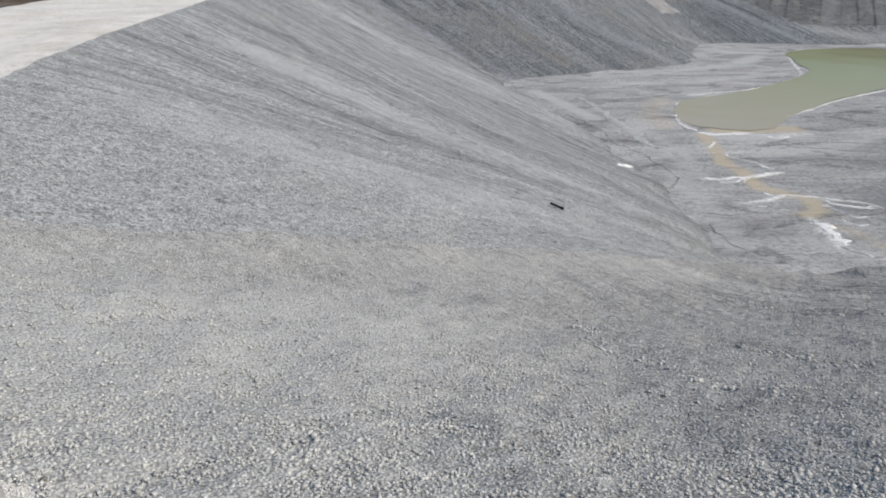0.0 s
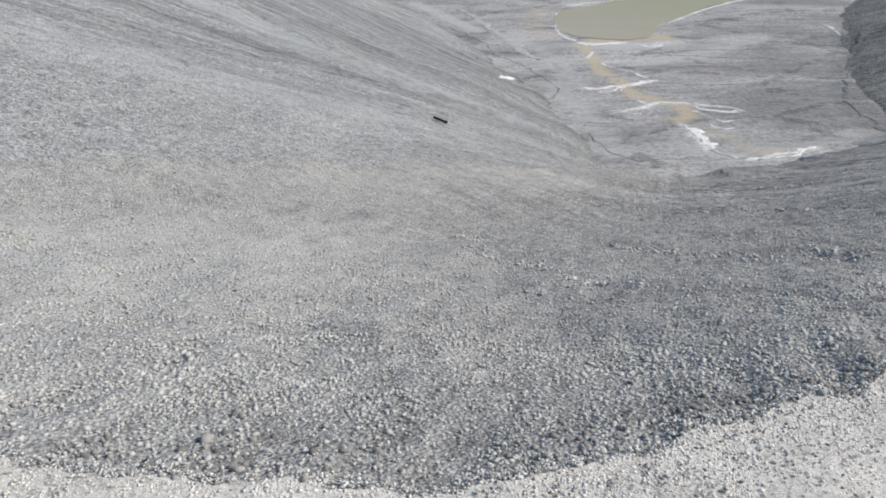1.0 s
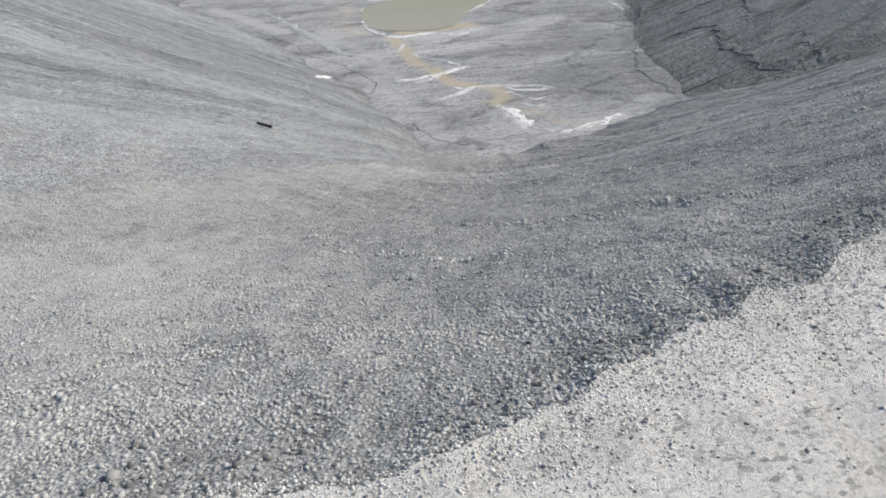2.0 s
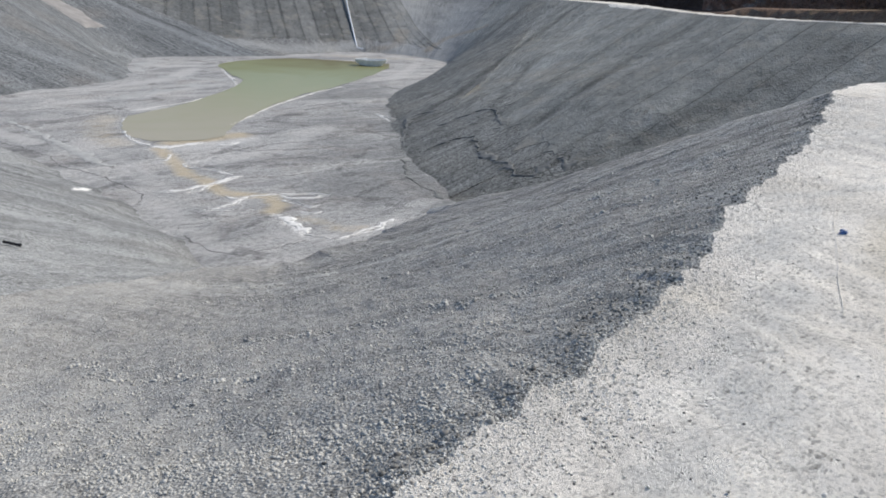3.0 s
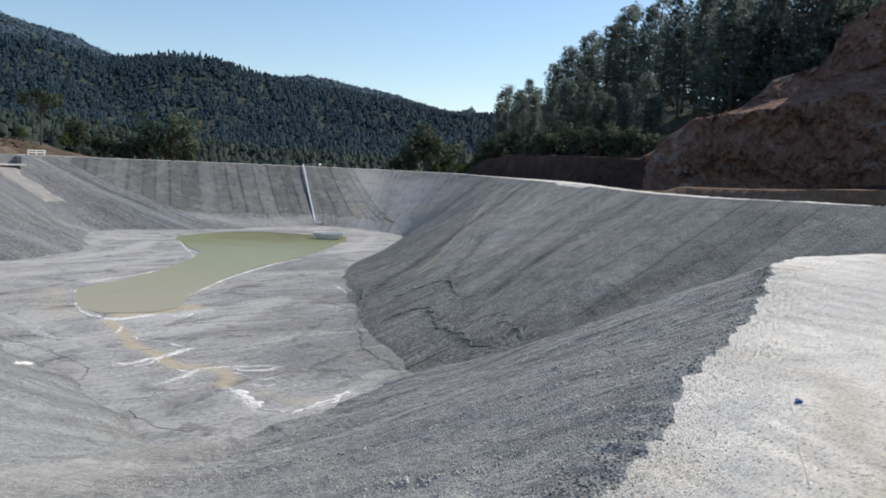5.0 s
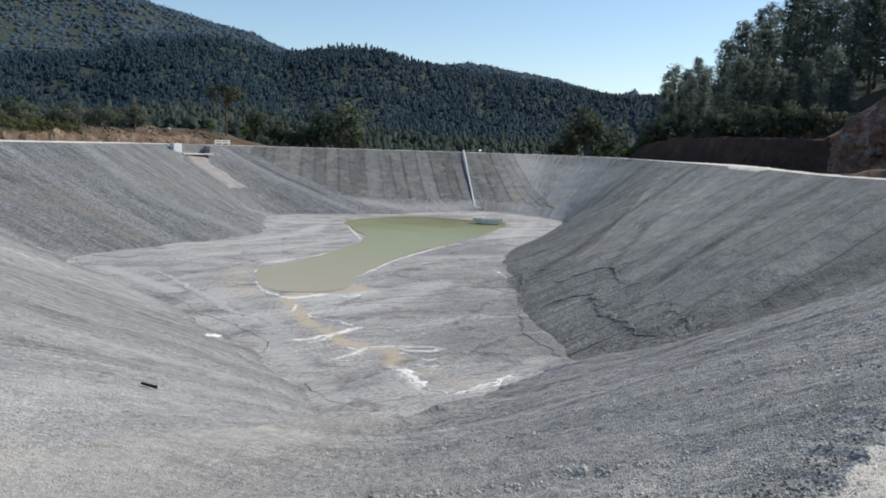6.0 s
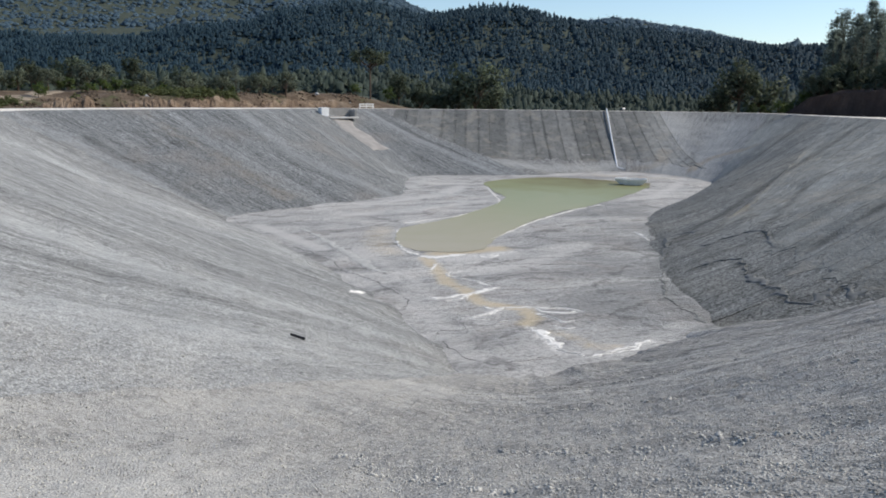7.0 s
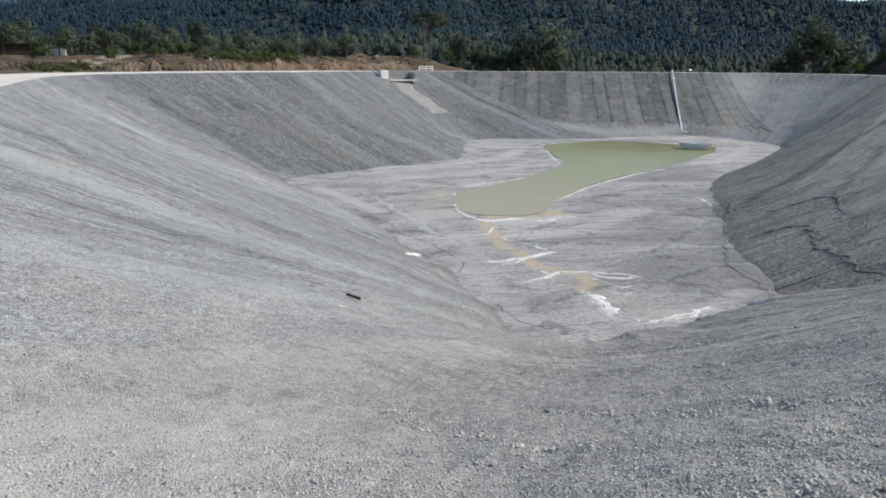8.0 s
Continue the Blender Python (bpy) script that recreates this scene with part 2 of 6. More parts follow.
def rock_material():
    """Cut red-brown rock: grey and rust patches, upright streaks, pale chips."""
    a = Mat("red rock", 0.95, spec=0.15)
    v = a.coords()
    n = a.noise(v, 0.35, 8, 0.7, 0.6)
    col = a.ramp(n, (0.34, (0.155, 0.108, 0.092)), (0.45, (0.25, 0.15, 0.11)), (0.54, (0.30, 0.165, 0.115)), (0.66, (0.35, 0.29, 0.26)))
    streak = a.noise(a.coords(scale=(1, 1, 0.16)), 1.3, 6, 0.7, 0.5)
    col = a.mix(col, a.ramp(streak, (0.32, 0.45), (0.47, 1.0), (0.7, 1.25)), 0.8, "MULTIPLY")
    block = a.cells(v, 2.6)
    col = a.mix(col, a.ramp(block, (0.0, 0.6), (1.0, 1.3)), 0.6, "MULTIPLY")
    chip = a.noise(v, 2.6, 5, 0.7)
    col = a.mix(col, (0.42, 0.32, 0.26), a.ramp(chip, (0.63, 0.0), (0.70, 0.7)))
    fine = a.noise(v, 5.0, 7, 0.8)
    col = a.mix(col, a.ramp(fine, (0.3, 0.5), (0.5, 1.0), (0.7, 1.25)), 0.8, "MULTIPLY")
    return a.done(col, a.math("ADD", fine, a.math("MULTIPLY", streak, 2.0)), 0.25, 0.9)


M_CLIFF = rock_material()


def leaf_material(name, dark, lite, through_leaf=0.35):
    a = Mat(name, 0.75, spec=0.25)
    n = a.noise(a.coords(), 0.6, 4)
    col = a.ramp(a.math("ADD", a.math("MULTIPLY", a.island(), 0.5), a.math("MULTIPLY", n, 0.5)), (0.25, dark), (0.75, lite))
    tone = a.ramp(a.random(), (0.0, 0.75), (1.0, 1.2))
    col = a.mix(col, tone, 1.0, "MULTIPLY")
    made = a.done(col)
    thin, both = a.n.new("ShaderNodeBsdfTranslucent"), a.n.new("ShaderNodeMixShader")
    a.l.new(col, thin.inputs["Color"])
    both.inputs[0].default_value = through_leaf
    a.l.new(a.b.outputs[0], both.inputs[1])
    a.l.new(thin.outputs[0], both.inputs[2])
    a.l.new(both.outputs[0], a.n["Material Output"].inputs["Surface"])
    return made


M_PINE = leaf_material("pine needles", (0.125, 0.165, 0.145), (0.21, 0.25, 0.205), 0.6)
M_OLIVE = leaf_material("grey green leaves", (0.085, 0.105, 0.07), (0.165, 0.19, 0.135))
M_OAK = leaf_material("dark oak leaves", (0.055, 0.075, 0.05), (0.11, 0.135, 0.085))
M_GRASS = leaf_material("weeds", (0.07, 0.085, 0.03), (0.15, 0.17, 0.07))
M_BUSH = leaf_material("bright green leaves", (0.05, 0.085, 0.02), (0.13, 0.17, 0.05))
# hill crowns: bluer than real leaves, distance haze put into the colour
M_HAZEWOOD = leaf_material("haze-blue hill crowns", (0.030, 0.065, 0.090), (0.036, 0.074, 0.099), 0.4)
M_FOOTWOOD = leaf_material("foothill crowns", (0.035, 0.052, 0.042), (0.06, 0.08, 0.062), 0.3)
# mountain crowns: paler blue still, for the thicker haze
M_HAZEFARWOOD = leaf_material("haze-blue mountain crowns", (0.060, 0.103, 0.140), (0.070, 0.115, 0.150), 0.3)
M_BARK = plain("bark", (0.12, 0.085, 0.06), 0.95)


# ---- geometry helpers ----
def smooth(e0, e1, x):
    t = min(1.0, max(0.0, (x - e0) / (e1 - e0)))
    return t * t * (3 - 2 * t)


def fbm(x, y, z=0.0, octaves=4):
    return noise.fractal(Vector((x, y, z)), 1.0, 2.0, octaves)


def table(rows, x):
    """Straight-line lookup in rows of (x, value) with rising x."""
    if x <= rows[0][0]:
        return rows[0][1]
    for (a, va), (b, vb) in zip(rows, rows[1:]):
        if x <= b:
            return va + (vb - va) * (x - a) / (b - a)
    return rows[-1][1]


def bearing(x, y):
    return math.degrees(math.atan2(-x, y))


def mesh_of(name, verts, faces, material, uvs=None, shade=True):
    me = bpy.data.meshes.new(name)
    me.from_pydata(verts, [], faces)
    if uvs is not None:
        layer = me.uv_layers.new(name="UVMap")
        flat = np.array([uvs[v] for f in faces for v in f], dtype=np.float32).ravel()
        layer.data.foreach_set("uv", flat)
    if shade:
        me.polygons.foreach_set("use_smooth", [True] * len(me.polygons))
    me.materials.append(material)
    me.update()
    return me


def part(name, bm, material, parent, label=""):
    me = bpy.data.meshes.new(name)
    bm.normal_update()
    bm.to_mesh(me)
    bm.free()
    me.materials.append(material)
    ob = new(name, me)
    ob.parent = parent
    return tagged(ob, label) if label else ob


def stains(ob, marks):
    """Keep soft marks on a mesh: (channel, half width, amount, line of x y)."""
    me = ob.data
    co = np.empty(len(me.vertices) * 3)
    me.vertices.foreach_get("co", co)
    p = co.reshape(-1, 3)[:, :2]
    out = np.zeros((len(p), 4))
    for channel, width, amount, line in marks:
        best = np.full(len(p), 1e9)
        for (ax, ay), (bx, by) in zip(line, line[1:]):
            d = np.array((bx - ax, by - ay))
            t = np.clip(((p - (ax, ay)) @ d) / (d @ d), 0, 1)
            best = np.minimum(best, np.linalg.norm(p - (ax, ay) - t[:, None] * d, axis=1))
        out[:, channel] = np.maximum(out[:, channel], amount * np.exp(-((best / width) ** 2)))
    layer = me.color_attributes.new("stain", "FLOAT_COLOR", "POINT")
    layer.data.foreach_set("color", out.ravel())


def grid_faces(rows, cols, wrap=False):
    out = []
    for r in range(rows - 1):
        for c in range(cols - (0 if wrap else 1)):
            d = (c + 1) % cols
            out.append((r * cols + c, r * cols + d, (r + 1) * cols + d, (r + 1) * cols + c))
    return out


# ---- the pond's plan: crest x y z and toe x y, going round ----
FLOOR = -6.0
BANK_LEFT = [(-5.2, 5.5, 0.0, 8.0, 18.9), (-6.4, 11.0, 0.0, 8.1, 20.6), (-7.6, 18.0, 0.0, 8.3, 26.0), (-8.8, 29.0, 0.0, 7.6, 32.5), (-10.3, 44.0, 0.05, 6.3, 40.0), (-9.6, 61.5, 0.3, 4.9, 48.5)]
BANK_BACK = [(0.0, 67.0, 0.37, 10.7, 52.0), (7.8, 69.0, 0.38, 17.4, 54.9), (12.5, 76.0, 0.3, 20.0, 58.5), (19.0, 83.0, 0.22, 24.5, 68.5), (25.5, 86.5, 0.15, 35.5, 66.4)]
BANK_FAR = [(33.5, 86.0, 0.1, 38.5, 66.8), (43.5, 83.4, 0.08, 42.5, 67.2), (52.8, 80.1, 0.04, 46.4, 67.2), (64.8, 76.5, -0.03, 49.0, 62.0), (66.2, 67.0, 0.0, 47.6, 55.0)]
BANK_RIGHT = [(61.0, 54.6, 0.03, 38.5, 47.0), (53.0, 43.0, 0.17, 30.8, 41.2), (48.4, 35.4, 0.22, 27.3, 37.0), (42.4, 26.5, 0.18, 21.7, 28.7), (37.4, 19.0, 0.3, 17.75, 21.0), (36.0, 15.0, 0.43, 17.5, 20.4), (36.3, 11.3, 0.47, 17.45, 20.1), (37.6, 7.3, 0.66, 17.4, 19.95), (38.5, -1.0, 0.5, 17.36, 19.85), (33.0, -8.0, 0.1, 17.33, 19.78)]
BANK_NEAR = [(24.0, -0.5, 0.1, 17.3, 19.7), (18.2, 3.5, 0.2, 17.2, 19.65), (15.2, 4.9, 0.2, 16.9, 19.6), (12.8, 5.1, 0.2, 16.3, 19.5), (11.0, 4.56, 0.16, 15.0, 19.1), (8.3, 3.58, 0.1, 13.4, 18.7), (5.4, 2.78, 0.05, 12.0, 18.3), (3.4, 2.12, 0.0, 11.0, 18.2), (2.0, 1.87, -0.05, 10.0, 18.2), (0.6, 1.66, -0.06, 9.2, 18.3), (-0.8, 1.9, -0.05, 8.6, 18.5), (-2.6, 2.7, 0.0, 8.2, 18.7)]
CONTROL = BANK_LEFT + BANK_BACK + BANK_FAR + BANK_RIGHT + BANK_NEAR
STEPS = [14] * len(CONTROL)
n_left, n_back, n_far, n_right = len(BANK_LEFT), len(BANK_BACK), len(BANK_FAR), len(BANK_RIGHT)
first_near = n_left + n_back + n_far + n_right
for k in range(first_near + 1, len(CONTROL)):
    STEPS[k] = 44
STEPS[0] = 24
MIDDLE = Vector((20.0, 40.0))


def catmull(p0, p1, p2, p3, t):
    return tuple(0.5 * (2 * b + (c - a) * t + (2 * a - 5 * b + 4 * c - d) * t * t + (3 * b - a - 3 * c + d) * t ** 3) for a, b, c, d in zip(p0, p1, p2, p3))


RING, START = [], []
for k in range(len(CONTROL)):
    START.append(len(RING))
    q = [CONTROL[(k + j) % len(CONTROL)] for j in (-1, 0, 1, 2)]
    for j in range(STEPS[k]):
        RING.append(catmull(*q, j / STEPS[k]))
START.append(len(RING))
along = [0.0]
for a, b in zip(RING, RING[1:]):
    along.append(along[-1] + 0.5 * (math.dist(a[:2], b[:2]) + math.dist(a[3:], b[3:])))


def crest_at(i):
    """The crest's ragged lip at ring point i."""
    x, y, z = RING[i % len(RING)][:3]
    out = (Vector((x, y)) - MIDDLE).normalized()
    near = 1 - smooth(10, 30, math.hypot(x, y))
    wob = (0.07 * fbm(x * 1.3, y * 1.3, 3.0) + 0.06 * fbm(x * 3.6, y * 3.6, 7.0, 6) + 0.018 * noise.noise(Vector((x * 9.0, y * 9.0, 1.0)))) * (0.4 + near)
    return Vector((x + out.x * wob, y + out.y * wob, z + 0.02 * fbm(x * 2, y * 2, 1.0)))


def bank_point(i, t, rough):
    """A place on the banks: ring point i (may lie between two), t from crest 0 to toe 1; with its distance along and down."""
    k, f = int(math.floor(i)), i - math.floor(i)
    c, e = crest_at(k), RING[k % len(RING)][3:]
    u = along[k % len(RING)] + (along[-1] if k >= len(RING) else 0)
    if f > 1e-6:
        c2, e2 = crest_at(k + 1), RING[(k + 1) % len(RING)][3:]
        c, e = c.lerp(c2, f), (e[0] + (e2[0] - e[0]) * f, e[1] + (e2[1] - e[1]) * f)
        u += f * 0.5 * (math.dist(RING[k % len(RING)][:2], RING[(k + 1) % len(RING)][:2]) + math.dist(RING[k % len(RING)][3:], e2))
    plain_x, plain_y, plain_z = RING[k % len(RING)][:3]
    if f > 1e-6:
        nxt = RING[(k + 1) % len(RING)]
        plain_x, plain_y, plain_z = plain_x + (nxt[0] - plain_x) * f, plain_y + (nxt[1] - plain_y) * f, plain_z + (nxt[2] - plain_z) * f
    keep = 1 - smooth(0.0, 0.07, t)
    cx, cy, cz = plain_x + (c.x - plain_x) * keep, plain_y + (c.y - plain_y) * keep, plain_z + (c.z - plain_z) * keep
    swing = 0.45 * smooth(0.6, 1.0, t)
    x = cx + (e[0] - cx) * t + swing * fbm(e[0] * 0.45, e[1] * 0.45, 1.0)
    y = cy + (e[1] - cy) * t + swing * fbm(e[0] * 0.45, e[1] * 0.45, 4.0)
    z = cz + (FLOOR - 0.12 - cz) * t
    z += math.sin(math.pi * t) * (0.22 * fbm(x * 0.12, y * 0.12, 2.0) - 0.12)
    z += min(1, 12 * t) * rough * (fbm(x * 1.1, y * 1.1, 5.0) + 0.35 * fbm(x * 4.3, y * 4.3, 9.0, 3) + 0.3 * noise.noise(Vector((x * 11.0, y * 11.0, 2.0))))
    return (x, y, z), u, t * math.dist((c.x, c.y), e)


FAN = [(0.0, 17.2), (5.5, 17.6), (11.0, 18.1), (17.0, 18.7), (23.5, 19.4), (29.0, 20.6), (47.0, 25.5), (55.0, 35.0), (61.5, 48.5), (70.0, 60.0)]


def fan(x, y):
    """The furrow through a place on the left bank: the y at which it leaves the crest, for furrows that fan in to the pond's corner."""
    low, high = 0.0, 70.0
    for _ in range(24):
        c = 0.5 * (low + high)
        edge = -5.2 - 0.1 * min(c, 50.0)
        if c + (table(FAN, c) - c) * max(0.0, (x - edge) / (8.0 - edge)) ** 0.8 < y:
            low = c
        else:
            high = c
    return low


def bank(name, k0, k1, rows, material, label, power=1.0, rough=0.05, across=False, fanned=False):
    i0, i1 = START[k0], START[k1] if k1 < len(START) else START[-1]
    lap = 3
    cols = i1 - i0 + 1 + lap
    verts, uvs = [], []
    for r in range(rows + 1):
        t = (r / rows) ** power
        for i in range(i0, i1 + 1 + lap):
            p, u, v = bank_point(i, t, rough)
            p = (p[0], p[1], p[2] - 0.05 * max(0, i - i1))
            verts.append(p)
            slant = (p[0] * 0.963 + p[1] * 0.27, p[1] * 0.963 - p[0] * 0.27)
            uvs.append(slant if across else (0.8 * fan(p[0], p[1]), v) if fanned else (u, v))
    ob = new(name, mesh_of(name, verts, grid_faces(rows + 1, cols), material, uvs))
    return tagged(ob, label, "embankment", kind="structure")


bank_left = bank("bank_left", 0, n_left - 1, 120, M_LEFT, "pale grey gravel slope of the drained pond", 1.5, 0.055, fanned=True)
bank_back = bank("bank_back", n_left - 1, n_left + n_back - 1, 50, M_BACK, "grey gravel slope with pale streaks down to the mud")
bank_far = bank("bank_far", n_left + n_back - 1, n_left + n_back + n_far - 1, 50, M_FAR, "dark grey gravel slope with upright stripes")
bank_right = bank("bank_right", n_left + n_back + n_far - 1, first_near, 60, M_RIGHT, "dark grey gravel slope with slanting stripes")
bank_near = bank("bank_near", first_near, len(CONTROL), 120, M_NEAR, "coarse grey gravel slope falling from the pale platform", 1.5, 0.055, True)

# marks on the banks: channel 0 pale fines, 1 rusty silt, 2 dark gravel and painted slump shade
# channel 3: where the laying marks fade out
stains(bank_left, [(2, 7.0, 0.5, [(-9.6, 61.5), (4.9, 48.5)]), (2, 0.8, 0.55, [(7.9, 19.5), (8.0, 22.0), (8.0, 26.0), (7.4, 32.0), (6.2, 40.0)]), (3, 1.6, 1.0, [(-5.2, 5.5), (1.5, 12.0)]), (3, 4.5, 0.9, [(-5.0, 8.0), (-1.0, 11.0)]), (2, 0.25, 0.7, [(-9.1, 44.7), (-5.2, 37.6), (-2.2, 29.9), (2.5, 24.0)]), (2, 0.3, 0.6, [(-6.6, 32.6), (-4.1, 26.8), (0.5, 21.5), (5.0, 19.5)]), (0, 1.6, 0.6, [(-5.5, 24.0), (0.0, 21.0), (5.0, 20.0)]), (2, 0.5, 0.6, [(3.0, 32.0), (5.6, 28.6), (7.2, 26.6), (7.8, 25.6)]), (0, 2.5, 0.5, [(-5.0, 13.0), (0.0, 14.5), (6.0, 18.0)]), (2, 0.3, 0.6, [(-6.5, 16.0), (-1.0, 18.0), (5.0, 20.5)]), (0, 0.22, 1.1, [(6.7, 27.0), (7.3, 27.4)])])
BACK_MARKS = [(0, 3.5, 0.5, [(-9.6, 61.5), (4.9, 48.5)]), (0, 1.1, 0.65, [(7.9, 69.0), (9.2, 65.0), (10.8, 61.6), (13.8, 58.8), (17.3, 55.6)]), (1, 1.5, 0.42, [(0.0, 66.3), (1.3, 64.3), (5.3, 59.0), (8.8, 53.3)]), (2, 0.9, 0.7, [(-3.6, 60.0), (-2.3, 58.0), (0.5, 55.3), (2.5, 52.1), (3.6, 50.3)]), (0, 0.5, 0.9, [(24.0, 85.1), (27.2, 77.8), (30.2, 71.7), (33.2, 67.0)]), (2, 0.4, 0.8, [(24.9, 85.3), (28.0, 78.2), (30.9, 72.2)]), (2, 0.8, 0.55, [(12.0, 72.0), (15.0, 65.0), (18.0, 59.0)]), (0, 0.8, 0.7, [(20.6, 67.2), (22.6, 67.9), (24.2, 68.9)]), (2, 0.25, 0.9, [(17.0, 62.0), (18.4, 61.2), (19.6, 60.4)])]
stains(bank_back, BACK_MARKS)
FAR_MARKS = [(0, 4.0, 0.9, [(59.5, 76.0), (50.0, 63.0)]), (0, 4.0, 0.8, [(62.0, 69.0), (49.0, 58.5)]), (1, 0.7, 0.9, [(51.1, 61.5), (52.5, 62.3), (54.4, 62.4), (55.6, 61.3), (56.0, 59.6)]), (2, 0.3, 0.7, [(55.1, 66.4), (51.1, 61.7), (48.5, 59.1)]), (0, 1.4, 0.8, [(33.0, 70.5), (38.0, 68.6), (43.0, 68.4), (47.0, 68.8)]), (1, 1.2, 0.6, [(48.0, 66.5), (50.5, 66.0), (53.5, 69.0)]), (0, 1.2, 0.7, [(55.0, 74.0), (52.5, 69.5), (49.0, 65.0)])]
stains(bank_far, FAR_MARKS)
# channel 2 here includes shade of the slump edges and toe ledge
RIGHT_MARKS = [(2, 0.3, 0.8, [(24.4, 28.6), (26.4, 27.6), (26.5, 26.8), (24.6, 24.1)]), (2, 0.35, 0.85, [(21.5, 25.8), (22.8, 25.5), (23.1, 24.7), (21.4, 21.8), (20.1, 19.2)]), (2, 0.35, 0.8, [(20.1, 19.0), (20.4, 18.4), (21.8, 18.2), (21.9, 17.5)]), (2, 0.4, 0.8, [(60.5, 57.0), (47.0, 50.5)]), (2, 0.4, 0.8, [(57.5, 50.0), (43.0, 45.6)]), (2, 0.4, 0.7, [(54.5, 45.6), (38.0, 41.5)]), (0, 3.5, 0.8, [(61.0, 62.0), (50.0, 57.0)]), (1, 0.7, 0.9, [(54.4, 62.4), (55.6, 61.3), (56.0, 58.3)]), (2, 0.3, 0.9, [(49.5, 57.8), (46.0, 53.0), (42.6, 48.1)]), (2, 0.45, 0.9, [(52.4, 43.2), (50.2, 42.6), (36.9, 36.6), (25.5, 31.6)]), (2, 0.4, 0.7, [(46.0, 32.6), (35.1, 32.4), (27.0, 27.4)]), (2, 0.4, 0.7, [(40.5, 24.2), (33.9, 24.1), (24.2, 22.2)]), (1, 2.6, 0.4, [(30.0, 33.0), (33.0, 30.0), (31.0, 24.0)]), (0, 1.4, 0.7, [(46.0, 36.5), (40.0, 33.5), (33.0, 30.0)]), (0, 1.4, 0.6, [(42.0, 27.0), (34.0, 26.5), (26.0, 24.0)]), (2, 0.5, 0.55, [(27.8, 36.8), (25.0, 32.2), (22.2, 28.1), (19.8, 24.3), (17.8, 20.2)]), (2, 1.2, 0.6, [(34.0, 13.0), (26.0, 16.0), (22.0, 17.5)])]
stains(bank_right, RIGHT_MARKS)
NEAR_MARKS = [(0, 3.2, 0.75, [(-5.0, 5.0), (-2.5, 3.6), (-1.0, 5.5)]), (3, 1.6, 1.0, [(-5.2, 5.5), (8.0, 18.9)]), (3, 4.5, 1.0, [(-5.0, 3.5), (0.0, 4.0), (2.0, 6.5)]), (2, 0.35, 0.4, [(0.6, 2.0), (2.0, 2.2), (3.4, 2.6), (5.4, 3.4), (8.3, 4.3), (11.0, 5.3), (13.5, 5.8)]), (2, 0.5, 0.45, [(5.2, 11.0), (6.0, 7.6), (7.2, 4.8)]), (2, 0.5, 0.45, [(7.2, 14.0), (9.0, 9.6), (10.0, 7.0)]), (2, 0.45, 0.45, [(3.0, 7.0), (4.0, 4.0)]), (0, 2.0, 0.5, [(-3.2, 6.4), (-1.2, 7.8), (1.5, 10.5), (5.0, 14.5)]), (0, 0.5, 0.7, [(4.4, 16.5), (7.6, 12.0), (9.0, 8.0)]), (0, 0.5, 0.8, [(11.6, 18.0), (14.0, 18.6), (16.4, 19.2)])]
stains(bank_near, NEAR_MARKS)


def floor_height(x, y):
    return FLOOR + 0.012 * fbm(x * 0.15, y * 0.15, 4.0) + 0.012 * fbm(x * 0.9, y * 0.9, 6.0)


fx, fy = np.linspace(1, 56, 331), np.linspace(15, 74, 355)
floor_verts = [(x, y, floor_height(x, y)) for y in fy for x in fx]
pond_floor = new("pond_floor", mesh_of("pond_floor", floor_verts, grid_faces(len(fy), len(fx)), M_FLOOR))
tagged(pond_floor, "flat pond floor of drying grey mud", "mud", kind="structure")

# crest road: a ring of compacted pale ballast
ROAD_OUT = [0.0, 0.05] + [0.12 * k for k in range(1, 38)] + [4.7, 5.0, 5.6, 6.2, 6.7, 7.2]
def narrow(x, y):
    """Where the road behind the crest shrinks to a ledge: the right bank."""
    return smooth(22, 32, math.hypot(x, y)) * (1 - smooth(-56, -46, bearing(x, y)))


road_verts = []
for w in ROAD_OUT:
    for i in range(len(RING)):
        c = crest_at(i)
        out = (Vector((c.x, c.y)) - MIDDLE).normalized()
        shrink = 1 - 0.85 * narrow(c.x, c.y)
        x, y = c.x + out.x * w * shrink, c.y + out.y * w * shrink
        far = smooth(20, 34, math.hypot(x, y)) * (1 - smooth(-20, 0, bearing(x, y)))
        bumps = 0.03 * fbm(x * 0.8, y * 0.8, 8.0) + 0.014 * fbm(x * 3.1, y * 3.1, 2.0, 3)
        drop = -0.2 if w > 7 else 0.0
        lift = 0.03 * w * shrink * narrow(c.x, c.y)
        road_verts.append((x, y, c.z - far * 0.02 * w * (1 - narrow(c.x, c.y)) + lift + 0.002 + smooth(0, 0.8, w) * (0.02 + bumps) + drop))
road = new("road", mesh_of("road", road_verts, [f[::-1] for f in grid_faces(len(ROAD_OUT), len(RING), True)], M_ROAD))
tagged(road, "pale compacted gravel road along the pond crest", "road", kind="structure")
